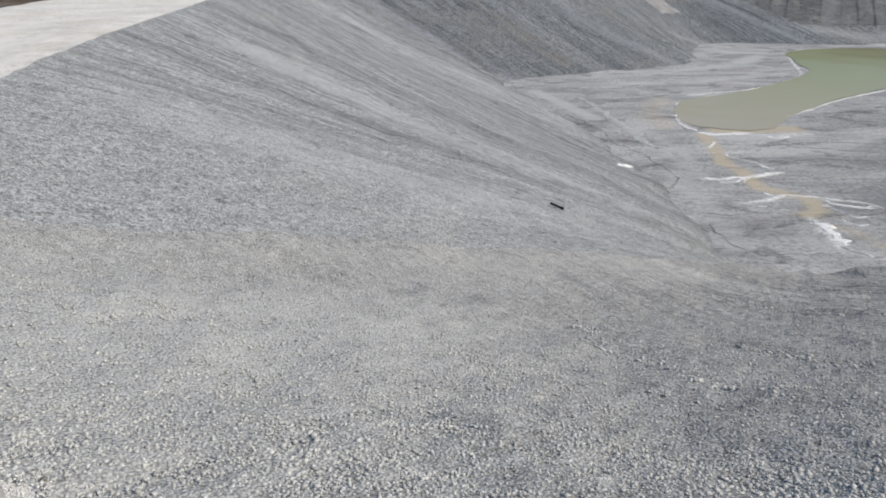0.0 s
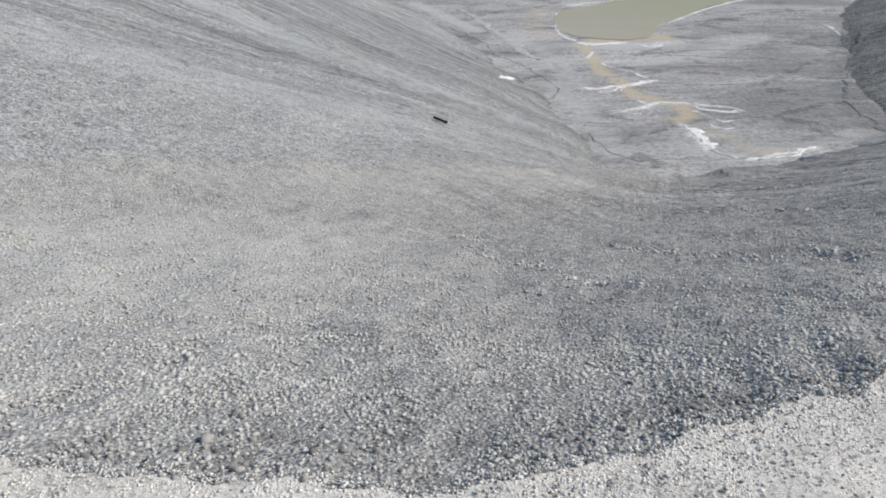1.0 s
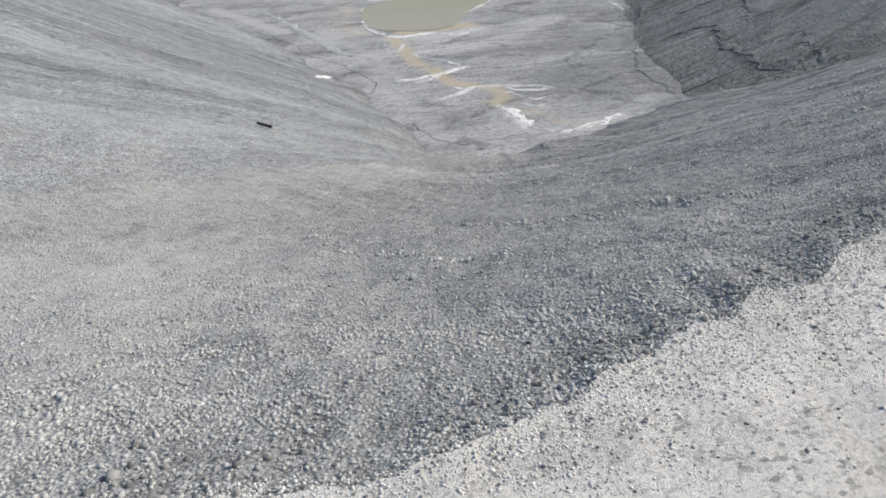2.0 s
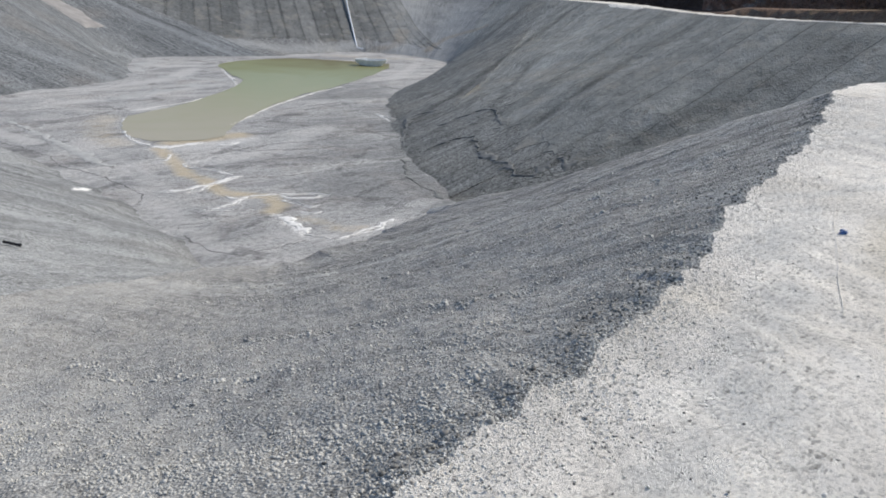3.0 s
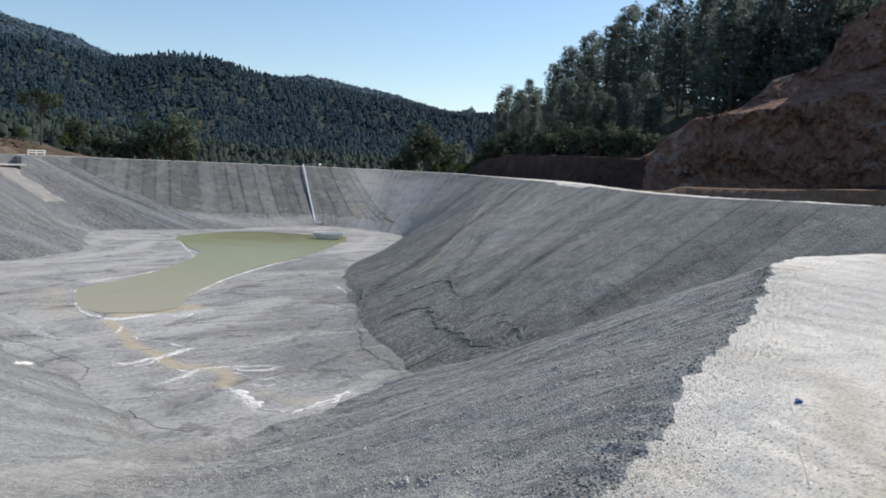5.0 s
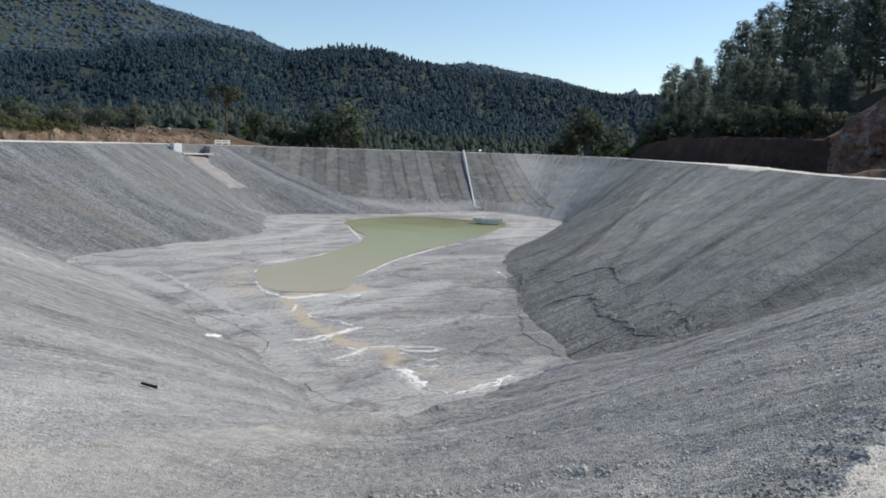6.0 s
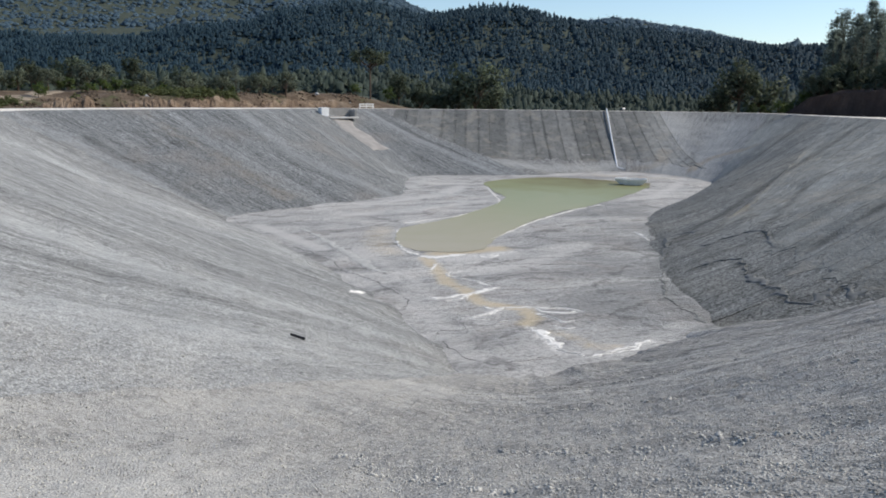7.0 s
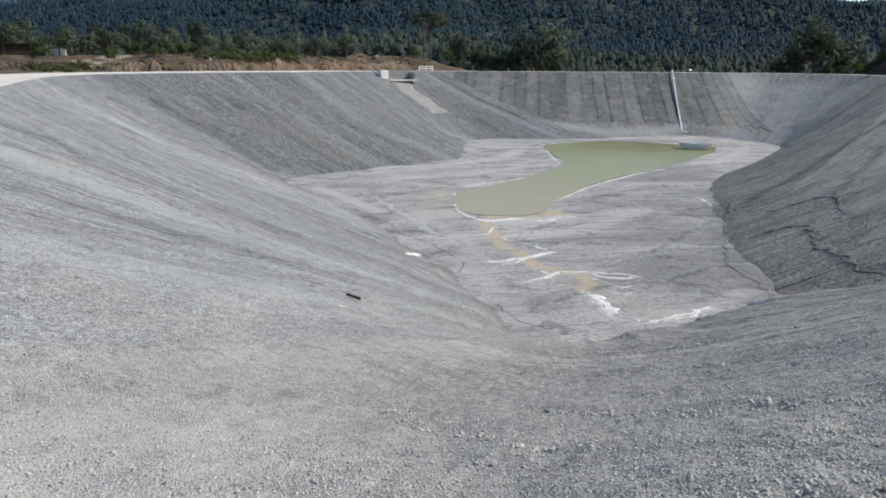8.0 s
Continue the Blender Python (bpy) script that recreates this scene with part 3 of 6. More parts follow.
stains(road, [(0, 2.2, 0.85, [(9.4, 2.4), (13.0, 2.6), (18.0, 2.4)]), (0, 0.5, 0.8, [(8.8, 2.0), (9.6, 2.1), (10.4, 2.0), (12.0, 2.2)]), (0, 0.35, 0.8, [(9.2, 3.0), (10.5, 3.6), (12.0, 3.3)]), (0, 0.4, 0.75, [(6.9, 1.6), (6.2, 1.3), (5.4, 1.0)]), (0, 0.3, 0.75, [(4.4, 2.1), (5.1, 2.2), (5.6, 2.4)]), (0, 0.2, 0.8, [(5.7, 2.7), (6.1, 2.5), (6.8, 2.2)]), (0, 0.25, 0.75, [(2.6, 1.3), (3.2, 1.5), (3.9, 1.7)]), (1, 0.35, 0.8, [(4.9, 0.6), (4.5, 0.9), (3.9, 0.9), (3.2, 0.6)]), (1, 0.3, 0.6, [(5.6, 1.7), (5.2, 1.6), (4.6, 1.5)]), (1, 0.5, 0.7, [(2.2, 0.3), (1.4, 0.6), (0.9, 0.7)]), (0, 0.2, 0.7, [(1.8, 1.1), (2.2, 1.2), (2.6, 1.1)])])

# ground with the hills round it
FRONT = [(-80, 3.2), (-47.4, 2.9), (-42.8, 3.3), (-40.7, 3.6), (-37, 4.2), (-32.3, 4.8), (-30, 5.2), (-27, 5.8), (-24, 5.9), (-22, 5.7), (-20, 5.3), (-18, 5.5), (-14.7, 5.8), (-12, 5.6), (-9.9, 5.2), (-8, 4.2), (0, 3.0), (12, 2.4), (30, 2.2)]
BEHIND = [(-80, 2.0), (-46.5, 2.8), (-46.0, 3.5), (-45.0, 3.0), (-40.7, 4.2), (-36.9, 4.7), (-33.9, 5.3), (-32.3, 5.1), (-27, 5.0), (-20, 5.7), (-18.3, 6.4), (-14.7, 7.2), (-11.6, 7.8), (-10, 8.5), (-8, 8.4), (0, 9.4), (12, 9.8), (30, 9.0)]


WALL = [(-100, 76), (-58.6, 76), (-55.0, 78), (-52.0, 82), (-50.0, 90), (-48.0, 98), (-45.5, 106)]


def ground_height(x, y, w):
    """Height of the open ground at x, y, w metres outside the crest."""
    az, d = bearing(x, y), math.hypot(x, y)
    z = -0.25
    leftward = smooth(-22, -14, az) * (1 - smooth(60, 90, az))
    gentle = smooth(2, 6, az)
    z += leftward * (1.75 * smooth(8, 13, w) * (1 - gentle) + 2.1 * smooth(8, 36, w) * gentle + (0.6 * fbm(x * 0.09, y * 0.09, 2.0) * smooth(8, 13, w) + 0.45 * fbm(x * 0.4, y * 0.4, 3.0) * smooth(8, 11, w)) * (1 - 0.6 * gentle))
    across = smooth(-50, -42, az) * (1 - smooth(-22, -16, az))
    z -= across * 5.0 * smooth(8, 30, w)
    rightward = 1 - smooth(-52, -45, az)
    berm = min(1.5, max(0.0, 0.7 + 0.05 * (-59.0 - az))) * smooth(-59.0, -61.5, az) * (1 + 0.06 * fbm(x * 0.4, y * 0.4, 3.0))
    z += rightward * (berm * smooth(8.2, 8.8, w) * (1 - 0.7 * smooth(10.3, 12.6, w)) + 13 * smooth(24, 90, w) * (1 - smooth(-58, -46, az)))
    z += (3.0 + 0.2 * fbm(x * 0.12, y * 0.12, 5.0)) * smooth(0, 4.0, d - table(WALL, az) - 3.0) * smooth(-66.0, -63.0, az) * (1 - smooth(-49, -45, az))
    if d > 140 and -100 < az < 60:
        f = 1.5 + 620 * math.tan(radians(table(FRONT, az) + 0.5))
        b = 1.5 + 1500 * math.tan(radians(table(BEHIND, az) + 0.3))
        hill = (f + 6) * (0.25 * smooth(150, 500, d) + 0.75 * smooth(430, 625, d))
        hill += (max(0, b - f)) * (0.15 * smooth(700, 1100, d) + 0.85 * smooth(950, 1500, d))
        hill += 5 * fbm(x * 0.012, y * 0.012, 1.0) * smooth(150, 300, d)
        z = max(z, z + hill - 6) if hill > 0 else z
        z -= 60 * smooth(1550, 2600, d)
    return z


WIDTHS = [6.6, 7.2, 7.6, 8.0, 8.4, 8.8, 9.2, 9.7, 10.3, 11, 11.8, 12.6, 13.5, 14.5, 15.7, 17, 18.5, 20, 22, 24.5, 27, 30, 33, 37, 43, 53, 65, 80, 100, 125, 155, 190, 230, 280, 330, 365, 395, 425, 455, 485, 515, 545, 575, 610, 650, 730, 850, 950, 1050, 1130, 1210, 1290, 1360, 1420, 1500, 1600, 2000, 3000]
ground_verts = []
ring_step = [i for i in range(0, len(RING), 2)]
for w in WIDTHS:
    for i in ring_step:
        c = Vector(RING[i][:2])
        out = (c - MIDDLE).normalized()
        p = c + out * (w - 5.65 * narrow(c.x, c.y))
        ground_verts.append((p.x, p.y, ground_height(p.x, p.y, w)))
ground_faces = [f[::-1] for f in grid_faces(len(WIDTHS), len(ring_step), True)]
ground = new("ground", mesh_of("ground", ground_verts, ground_faces, M_GROUND))
ground.data.materials.append(M_WOODFLOOR)
ground.data.materials.append(M_SHADEEARTH)
ground.data.materials.append(M_BERM)
# slot 2 is the earth with the grove's shade in its colour
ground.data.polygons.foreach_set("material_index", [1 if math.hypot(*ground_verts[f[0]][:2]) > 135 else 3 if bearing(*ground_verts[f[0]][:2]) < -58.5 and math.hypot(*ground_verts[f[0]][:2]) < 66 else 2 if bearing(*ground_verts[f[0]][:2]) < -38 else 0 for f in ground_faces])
tagged(ground, "brown earth and scrub rising to wooded hills", "ground", kind="structure")

# cut rock face behind the right bank
CUT = [(-100, 13), (-85, 13), (-74, 12), (-71, 10.0), (-69.9, 7.4), (-67.0, 6.5), (-65.0, 4.5), (-62, 3.3), (-60.3, 2.4), (-59.3, 1.3), (-58.4, 0.95), (-52.0, 0.85), (-49.0, 0.7), (-47.0, 0.2), (-45.5, -1.2)]


def blocks(x, y, z):
    """Random offset of the rock block that holds a place, -0.5 to 0.5."""
    p = Vector((x + 0.25 * fbm(x, y, z), y, z + 0.25 * fbm(y, z, x)))
    near = noise.voronoi(p)[1][0]
    return (math.sin(near.x * 127.1 + near.y * 311.7 + near.z * 74.7) * 43758.5453) % 1.0 - 0.5


BENCH = [(-100, 4.0), (-75.8, 4.9), (-71.9, 5.5), (-69.0, 5.1), (-62.3, 3.7), (-60.3, 2.4), (-59.3, 1.3), (-58.4, 0.8), (-52.0, 0.7), (-49.0, 0.6), (-47.0, 0.2), (-45.5, -1.2)]
cliff_verts, cols, rows = [], 480, 124
for r in range(rows):
    for c in range(cols):
        az = -100 + 54.5 * c / (cols - 1)
        top = 1.6 + 86 * math.tan(radians(table(CUT, az)))
        shelf = min(top, 1.6 + 77.5 * math.tan(radians(table(BENCH, az))))
        t = min(1.0, r / (rows - 14))
        low, mid, high = min(1.0, t / 0.55), smooth(0.55, 0.75, t), max(0.0, (t - 0.75) / 0.25)
        d = table(WALL, az) + 1.6 * low + 6.5 * mid + 2.4 * high + max(0, r - rows + 14) * 3
        z = -0.4 + (shelf + 0.4) * low + (top - shelf) * (0.35 * mid + 0.65 * high)
        x, y = -math.sin(radians(az)) * d, math.cos(radians(az)) * d
        k = 1.3 * fbm(x * 0.13, y * 0.13, z * 0.2, 3) + 0.55 * fbm(x * 0.5, y * 0.5, z * 0.3, 5) + blocks(x * 0.5, y * 0.5, z * 0.35) * 0.5 + blocks(x * 1.3, y * 1.3, z * 1.0) * 0.5 + blocks(x * 2.6, y * 2.6, z * 2.2) * 0.28 + 0.3 * fbm(x * 2.2, y * 2.2, z * 1.6, 4)
        k *= smooth(0, 0.15, t) * (0.35 + 0.65 * smooth(0, 3.0, -58.6 - az))
        cliff_verts.append((x - math.sin(radians(az)) * k, y + math.cos(radians(az)) * k, z + 0.35 * k))
cliff = new("rock_cut", mesh_of("rock_cut", cliff_verts, grid_faces(rows, cols), M_CLIFF, shade=False))
# the low wall left of the rock takes the shade-darkened earth
cliff.data.materials.append(M_SHADEEARTH)
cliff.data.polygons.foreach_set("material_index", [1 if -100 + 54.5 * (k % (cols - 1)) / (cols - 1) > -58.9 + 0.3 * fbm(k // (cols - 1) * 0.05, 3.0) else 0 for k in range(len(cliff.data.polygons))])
tagged(cliff, "steep red-brown cut rock face above the pond", "cliff", kind="structure")


# ---- pool ----
POOL = [(28.9, 62.5), (26.5, 56.0), (25.0, 51.0), (18.6, 44.6), (13.7, 41.4), (12.0, 37.0), (12.6, 34.8), (15.3, 34.1), (18.4, 37.8), (24.9, 43.5), (30.0, 46.4), (38.5, 52.5), (42.5, 57.0), (40.3, 60.2), (36.0, 64.2)]


def outline(points, steps):
    pts = []
    for k in range(len(points)):
        q = [points[(k + j) % len(points)] for j in (-1, 0, 1, 2)]
        pts += [catmull(*q, j / steps) for j in range(steps)]
    return pts


def sheet(name, points, z, material, rag=0.15):
    verts = [(x + rag * fbm(x * 1.5, y * 1.5), y + rag * fbm(x * 1.5, y * 1.5, 5.0), z) for x, y in points]
    bm = bmesh.new()
    f = bm.faces.new([bm.verts.new(v) for v in verts])
    bmesh.ops.triangulate(bm, faces=[f])
    me = bpy.data.meshes.new(name)
    bm.to_mesh(me)
    bm.free()
    me.materials.append(material)
    return new(name, me)


def water_material():
    """Murky water: brown and shallow at one end, olive where it is deeper."""
    a = Mat("pond water", 0.4, spec=0.12)
    v = a.coords()
    split = a.n.new("ShaderNodeSeparateXYZ")
    a.l.new(v, split.inputs[0])
    reach = a.math("ADD", a.math("ADD", split.outputs[0], split.outputs[1]), a.math("MULTIPLY", a.math("SUBTRACT", a.noise(v, 0.15, 5, 0.65, 1.0), 0.5), 30.0))
    col = a.ramp(a.math("DIVIDE", a.math("SUBTRACT", reach, 45.0), 60.0), (0.0, (0.41, 0.37, 0.275)), (0.2, (0.375, 0.35, 0.235)), (0.42, (0.335, 0.335, 0.20)), (0.62, (0.30, 0.32, 0.185)), (0.76, (0.25, 0.255, 0.115)), (0.90, (0.18, 0.155, 0.06)))
    return a.done(col, a.noise(v, 6.0, 3), 0.004, 0.3)


water = sheet("water", outline(POOL, 8), FLOOR + 0.022, water_material(), 0.2)
tagged(water, "shallow murky green water left in the pond", "water", kind="structure")


# ---- strips of spread gravel on the banks ----
def strip_material(name, low, high, stone):
    a = Mat(name, 0.93, spec=0.2)
    v = a.coords()
    tone = a.ramp(a.random(), (0.0, low), (1.0, high))
    fall = a.noise(a.coords("UV", (1, 0.06, 1)), 1.6, 4, 0.65)
    col = a.mix(tone, a.ramp(fall, (0.3, 0.72), (0.55, 1.0), (0.8, 1.15)), 0.7, "MULTIPLY")
    patch = a.noise(v, 0.45, 6, 0.65)
    col = a.mix(col, a.ramp(patch, (0.3, 0.72), (0.6, 1.08)), 0.6, "MULTIPLY")
    cell = a.cells(v, stone)
    col = a.mix(col, a.ramp(cell, (0.0, 0.6), (1.0, 1.25)), 0.5, "MULTIPLY")
    col = a.mix(col, tuple(c * 1.3 for c in high), a.math("MULTIPLY", a.stain(0, v, 1.1, 1.0, 0.3, 0.9), 0.7))
    col = a.mix(col, (0.36, 0.29, 0.20), a.math("MULTIPLY", a.stain(1, v, 0.8, 1.0, 0.3, 0.9), 0.6))
    col = a.mix(col, (0.5, 0.5, 0.5), a.math("MULTIPLY", a.stain(2, v, 1.5, 1.2, 0.3, 0.8), 0.85), "MULTIPLY")
    lump = a.noise(v, 1.3, 7, 0.72, 0.6)
    col = a.mix(col, a.ramp(lump, (0.36, 0.6), (0.47, 0.98), (0.55, 1.0), (0.64, 1.25)), 0.85, "MULTIPLY")
    tan = a.noise(v, 0.55, 7, 0.7, 0.4)
    col = a.mix(col, (0.31, 0.285, 0.235), a.ramp(tan, (0.52, 0.0), (0.66, 0.45)))
    return a.done(col, a.math("ADD", a.cells(v, stone, "Distance"), a.math("MULTIPLY", lump, 2.0)), 0.03, 0.8)


# strip tones per bank; the right bank has a darker and a lighter one
M_STRIP_FAR = strip_material("dark far gravel", (0.135, 0.139, 0.133), (0.225, 0.227, 0.215), 10.0)
M_STRIP_RIGHT = strip_material("darker right gravel", (0.20, 0.205, 0.188), (0.25, 0.253, 0.232), 10.0)
M_STRIP_MIDDLE = strip_material("lighter right gravel", (0.24, 0.245, 0.226), (0.29, 0.292, 0.268), 10.0)


def ring_at(u):
    """The ring index at u metres along."""
    for k in range(len(along) - 1):
        if along[k + 1] >= u:
            return k + (u - along[k]) / max(1e-6, along[k + 1] - along[k])
    return len(along) - 1.0


class Drop:
    """Finds the height of a built surface under a place."""

    def __init__(self, ob):
        me = ob.data
        self.tree = BVHTree.FromPolygons([v.co.copy() for v in me.vertices], [tuple(p.vertices) for p in me.polygons])

    def __call__(self, x, y):
        hit = self.tree.ray_cast(Vector((x, y, 60)), Vector((0, 0, -1)))[0]
        return hit.z if hit else None


def strips(parent, k0, k1, way, width, low, rag, thick, material, seed, marks, edge, trim=0.5):
    """Strips of gravel laid side by side down a bank; way gives their heading at a place on the crest; ragged foot near the height low."""
    rnd, drop = random.Random(seed), Drop(parent)
    path = [Vector(RING[i % len(RING)][:2]) for i in range(START[k0], START[k1] + 1)]
    run = [0.0]
    for a, b in zip(path, path[1:]):
        run.append(run[-1] + (b - a).length)
    xs, ys = [p.x for p in path], [p.y for p in path]
    u = 0.2
    while u < run[-1] - trim:
        w = width * rnd.uniform(0.7, 1.35)
        lift, cols, rows, verts, uvs, lines = thick * rnd.uniform(0.6, 1.2), 6, 30, [], [], []
        for c in range(cols):
            here = u + (w - 0.03) * c / (cols - 1)
            head = Vector((float(np.interp(here, run, xs)), float(np.interp(here, run, ys))))
            foot = (low(head.x) if callable(low) else low) + rag * (fbm(here * 0.16, seed, 0.0) + 0.4 * fbm(here * 0.8, seed, 2.0))
            heading, line, s = Vector(way(head.x, head.y)), [], 0.15
            side = Vector((-heading.y, heading.x))
            while s < 34:
                q = head + heading * s + side * 0.05 * fbm(s * 0.3, here * 0.2, seed * 3.1)
                z = drop(q.x, q.y)
                if z is None:
                    if line:
                        break
                elif z < foot:
                    break
                else:
                    line.append((q.x, q.y, z))
                s += 0.5
            lines.append(line)
        if min(len(q) for q in lines) > 4:
            for r in range(-1, rows + 1):
                for c in range(-1, cols + 1):
                    line = lines[min(max(c, 0), cols - 1)]
                    at = min(max(r, 0), rows - 1) / (rows - 1) * (len(line) - 1)
                    j = min(int(at), len(line) - 2)
                    x, y, z = (line[j][m] + (line[j + 1][m] - line[j][m]) * (at - j) for m in range(3))
                    fade = 1 - 0.7 * smooth(0.85, 1.0, r / rows) * smooth(-0.3, 0.2, fbm(x * 0.5, y * 0.5, 6.0))
                    rim = r in (-1, rows) or c in (-1, cols)
                    verts.append((x, y, z + (-0.03 if rim else lift * fade)))
                    uvs.append((u + w * c / cols, at * 0.5))
            ob = new("gravel_strip", mesh_of("gravel_strip", verts, grid_faces(rows + 2, cols + 2), material(lines[0][0][1]), uvs, False))
            stains(ob, marks + [(2, 0.14, edge * rnd.uniform(0.3, 1.0), [line[0][:2], line[-1][:2]]) for line in (lines[0], lines[-1])])
            ob.parent = parent
        u += w


def right_way(x, y):
    turn = 0.05 - 0.0188 * (min(y, 56.0) - 17.0)
    return -math.cos(turn), math.sin(turn)


k_back, k_far, k_right = n_left - 1, n_left + n_back - 1, n_left + n_back + n_far - 1
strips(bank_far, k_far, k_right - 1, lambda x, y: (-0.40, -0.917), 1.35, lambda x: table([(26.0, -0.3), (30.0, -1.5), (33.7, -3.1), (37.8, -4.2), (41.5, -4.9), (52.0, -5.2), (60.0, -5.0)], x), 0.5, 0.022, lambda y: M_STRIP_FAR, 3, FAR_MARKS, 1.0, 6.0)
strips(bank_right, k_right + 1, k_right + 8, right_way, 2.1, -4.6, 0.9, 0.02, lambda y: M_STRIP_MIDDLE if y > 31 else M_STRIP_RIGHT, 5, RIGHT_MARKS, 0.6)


# ---- marks on the pond floor ----
on_right = Drop(bank_right)
M_SALT = plain("white salt crust", (0.76, 0.74, 0.69), 0.9, vary=0.12, scale=5)
M_OCHRE = plain("ochre silt", (0.37, 0.325, 0.25), 0.9, vary=0.12, scale=2)
M_CRACK = plain("dark crack mud", (0.15, 0.15, 0.14), 0.95, vary=0.3, scale=3)
# scarp and ledge shade as a dark gravel colour, used for ribbons
M_SCARPSHADE = plain("gravel darkened for scarp shade", (0.165, 0.168, 0.158), 0.95, vary=0.35, scale=4)
M_PALE = plain("pale dry mud", (0.42, 0.415, 0.39), 0.95, vary=0.15, scale=2)


def ribbon(name, points, width, material, label, lift=0.02, rag=0.5, category="mud", height=floor_height):
    """A low ragged streak of silt along a line on the floor, thick in the middle and thin at its rim."""
    pts = [points[0]] + list(points) + [points[-1]]
    line = []
    for k in range(1, len(pts) - 2):
        steps = max(3, int(math.dist(pts[k], pts[k + 1]) / 0.06))
        line += [catmull(pts[k - 1], pts[k], pts[k + 1], pts[k + 2], j / steps) for j in range(steps)]
    line.append(pts[-1])
    verts, n, cols = [], len(line), 7
    for j, (x, y) in enumerate(line):
        ax, ay = line[max(0, j - 1)]
        bx, by = line[min(n - 1, j + 1)]
        length = math.hypot(bx - ax, by - ay) or 1
        nx, ny = -(by - ay) / length, (bx - ax) / length
        end = min(1, (j + 0.5) / 4, (n - j - 0.5) / 4)
        half = 0.5 * width * end * max(0.1, 1 + rag * (fbm(x * 1.7, y * 1.7, width * 9) + 0.6 * fbm(x * 6, y * 6, width * 5)))
        off = (0.3 * width + 0.12 * min(1, rag)) * fbm(x * 1.6, y * 1.6, 3.0)
        for c in range(cols):
            s = 2 * c / (cols - 1) - 1
            k = s * half * (1 + 0.35 * rag * fbm(x * 5, y * 5, s * 3)) + off
            px, py = x + nx * k, y + ny * k
            verts.append((px, py, (height(px, py) or FLOOR) + (lift * (1 - s * s) + 0.004 if abs(s) < 0.99 else -0.03)))
    ob = new(name, mesh_of(name, verts, grid_faces(n, cols), material))
    return tagged(ob, label, category, kind="structure")


SALT = "ragged white salt crust on the pond mud"
SALT_MARKS = []


def salt(width, points, thin=1.0):
    ribbon("salt_crust", points, width * 0.6, M_SALT, SALT, 0.012, 2.8 * thin)
    if len(points) > 2:
        ribbon("salt_crust", [(x + 0.10 + 0.12 * fbm(x, y), y - 0.08 + 0.2 * fbm(y, x)) for x, y in (points[1:-1] if len(points) > 4 else points[:-1])], width * 0.35, M_SALT, SALT, 0.008, 2.6)
    SALT_MARKS.append((0, width * 0.7 + 0.12, 0.6, points))


salt(0.16, [(11.8, 29.9), (11.7, 29.2), (12.1, 28.8), (12.4, 28.6), (12.5, 28.0), (12.7, 27.4)])
salt(0.17, [(12.9, 26.9), (12.5, 26.9), (12.0, 26.7), (11.4, 26.4), (10.9, 26.3), (10.3, 26.2), (9.7, 26.2)])
salt(0.16, [(11.4, 26.4), (10.7, 25.8), (10.1, 25.7)])
salt(0.15, [(11.1, 24.6), (11.2, 24.1), (11.5, 24.1), (11.8, 24.2)])
salt(0.13, [(11.4, 23.9), (10.9, 23.7), (10.5, 23.5), (9.9, 23.3)])
salt(0.12, [(9.9, 23.5), (10.2, 23.2), (10.6, 23.0)])
salt(0.10, [(10.7, 22.6), (11.1, 22.6)])
salt(0.10, [(11.8, 24.2), (12.9, 23.8), (13.4, 23.5), (13.9, 23.2), (14.2, 22.6)])
salt(0.13, [(12.8, 23.6), (12.9, 23.1), (13.4, 22.8), (13.9, 22.8), (14.2, 22.7)])
salt(0.15, [(12.5, 23.1), (12.7, 22.6), (12.8, 22.2), (12.9, 21.8), (13.3, 21.8)])
salt(0.17, [(12.4, 21.6), (12.4, 21.2), (12.6, 21.0), (12.9, 21.1)])
salt(0.48, [(11.5, 21.7), (11.6, 21.2), (11.4, 20.9), (11.4, 20.5), (11.4, 20.0), (11.3, 19.5)])
salt(0.12, [(11.2, 19.4), (11.4, 19.1), (11.6, 18.9), (11.7, 18.6)])
salt(0.22, [(11.9, 18.4), (12.6, 18.6), (13.2, 18.75), (13.9, 18.9), (14.5, 19.05)])
salt(0.42, [(12.0, 33.8), (12.4, 33.2), (13.3, 33.4), (14.2, 33.5)])
salt(0.16, [(14.5, 32.9), (15.1, 32.4), (15.6, 32.8)])
salt(0.18, [(11.2, 31.3), (11.5, 30.9), (12.1, 31.9)])
salt(0.12, [(25.9, 35.9), (25.6, 34.6), (25.1, 33.5)])
salt(0.07, [(17.2, 36.7), (18.6, 38.0), (20.3, 39.6), (22.5, 41.5), (24.4, 42.8), (27.2, 44.7), (30.4, 46.2)], 1.6)
salt(0.10, [(13.2, 41.0), (12.2, 38.0), (11.7, 35.6), (12.0, 33.9)], 1.6)
salt(0.09, [(28.4, 62.0), (26.2, 56.0), (24.6, 51.2), (23.4, 48.6), (21.6, 46.7), (19.5, 45.5), (18.2, 44.6), (14.4, 43.2)], 1.4)
for width, pts in ((1.0, [(21.1, 56.6), (22.9, 54.4), (24.3, 52.4)]), (0.9, [(18.0, 51.6), (20.8, 51.2), (22.8, 49.6)]), (0.5, [(8.2, 43.0), (8.6, 38.5), (8.9, 34.5), (9.3, 31.0)]), (1.1, [(14.5, 47.5), (17.5, 49.0), (20.0, 50.0)]), (1.6, [(20.4, 60.0), (22.4, 63.5), (24.8, 67.3)])):
    ribbon("mud_bar", pts, width, M_PALE, "pale dry bar of mud on the pond floor", 0.015, 1.2)
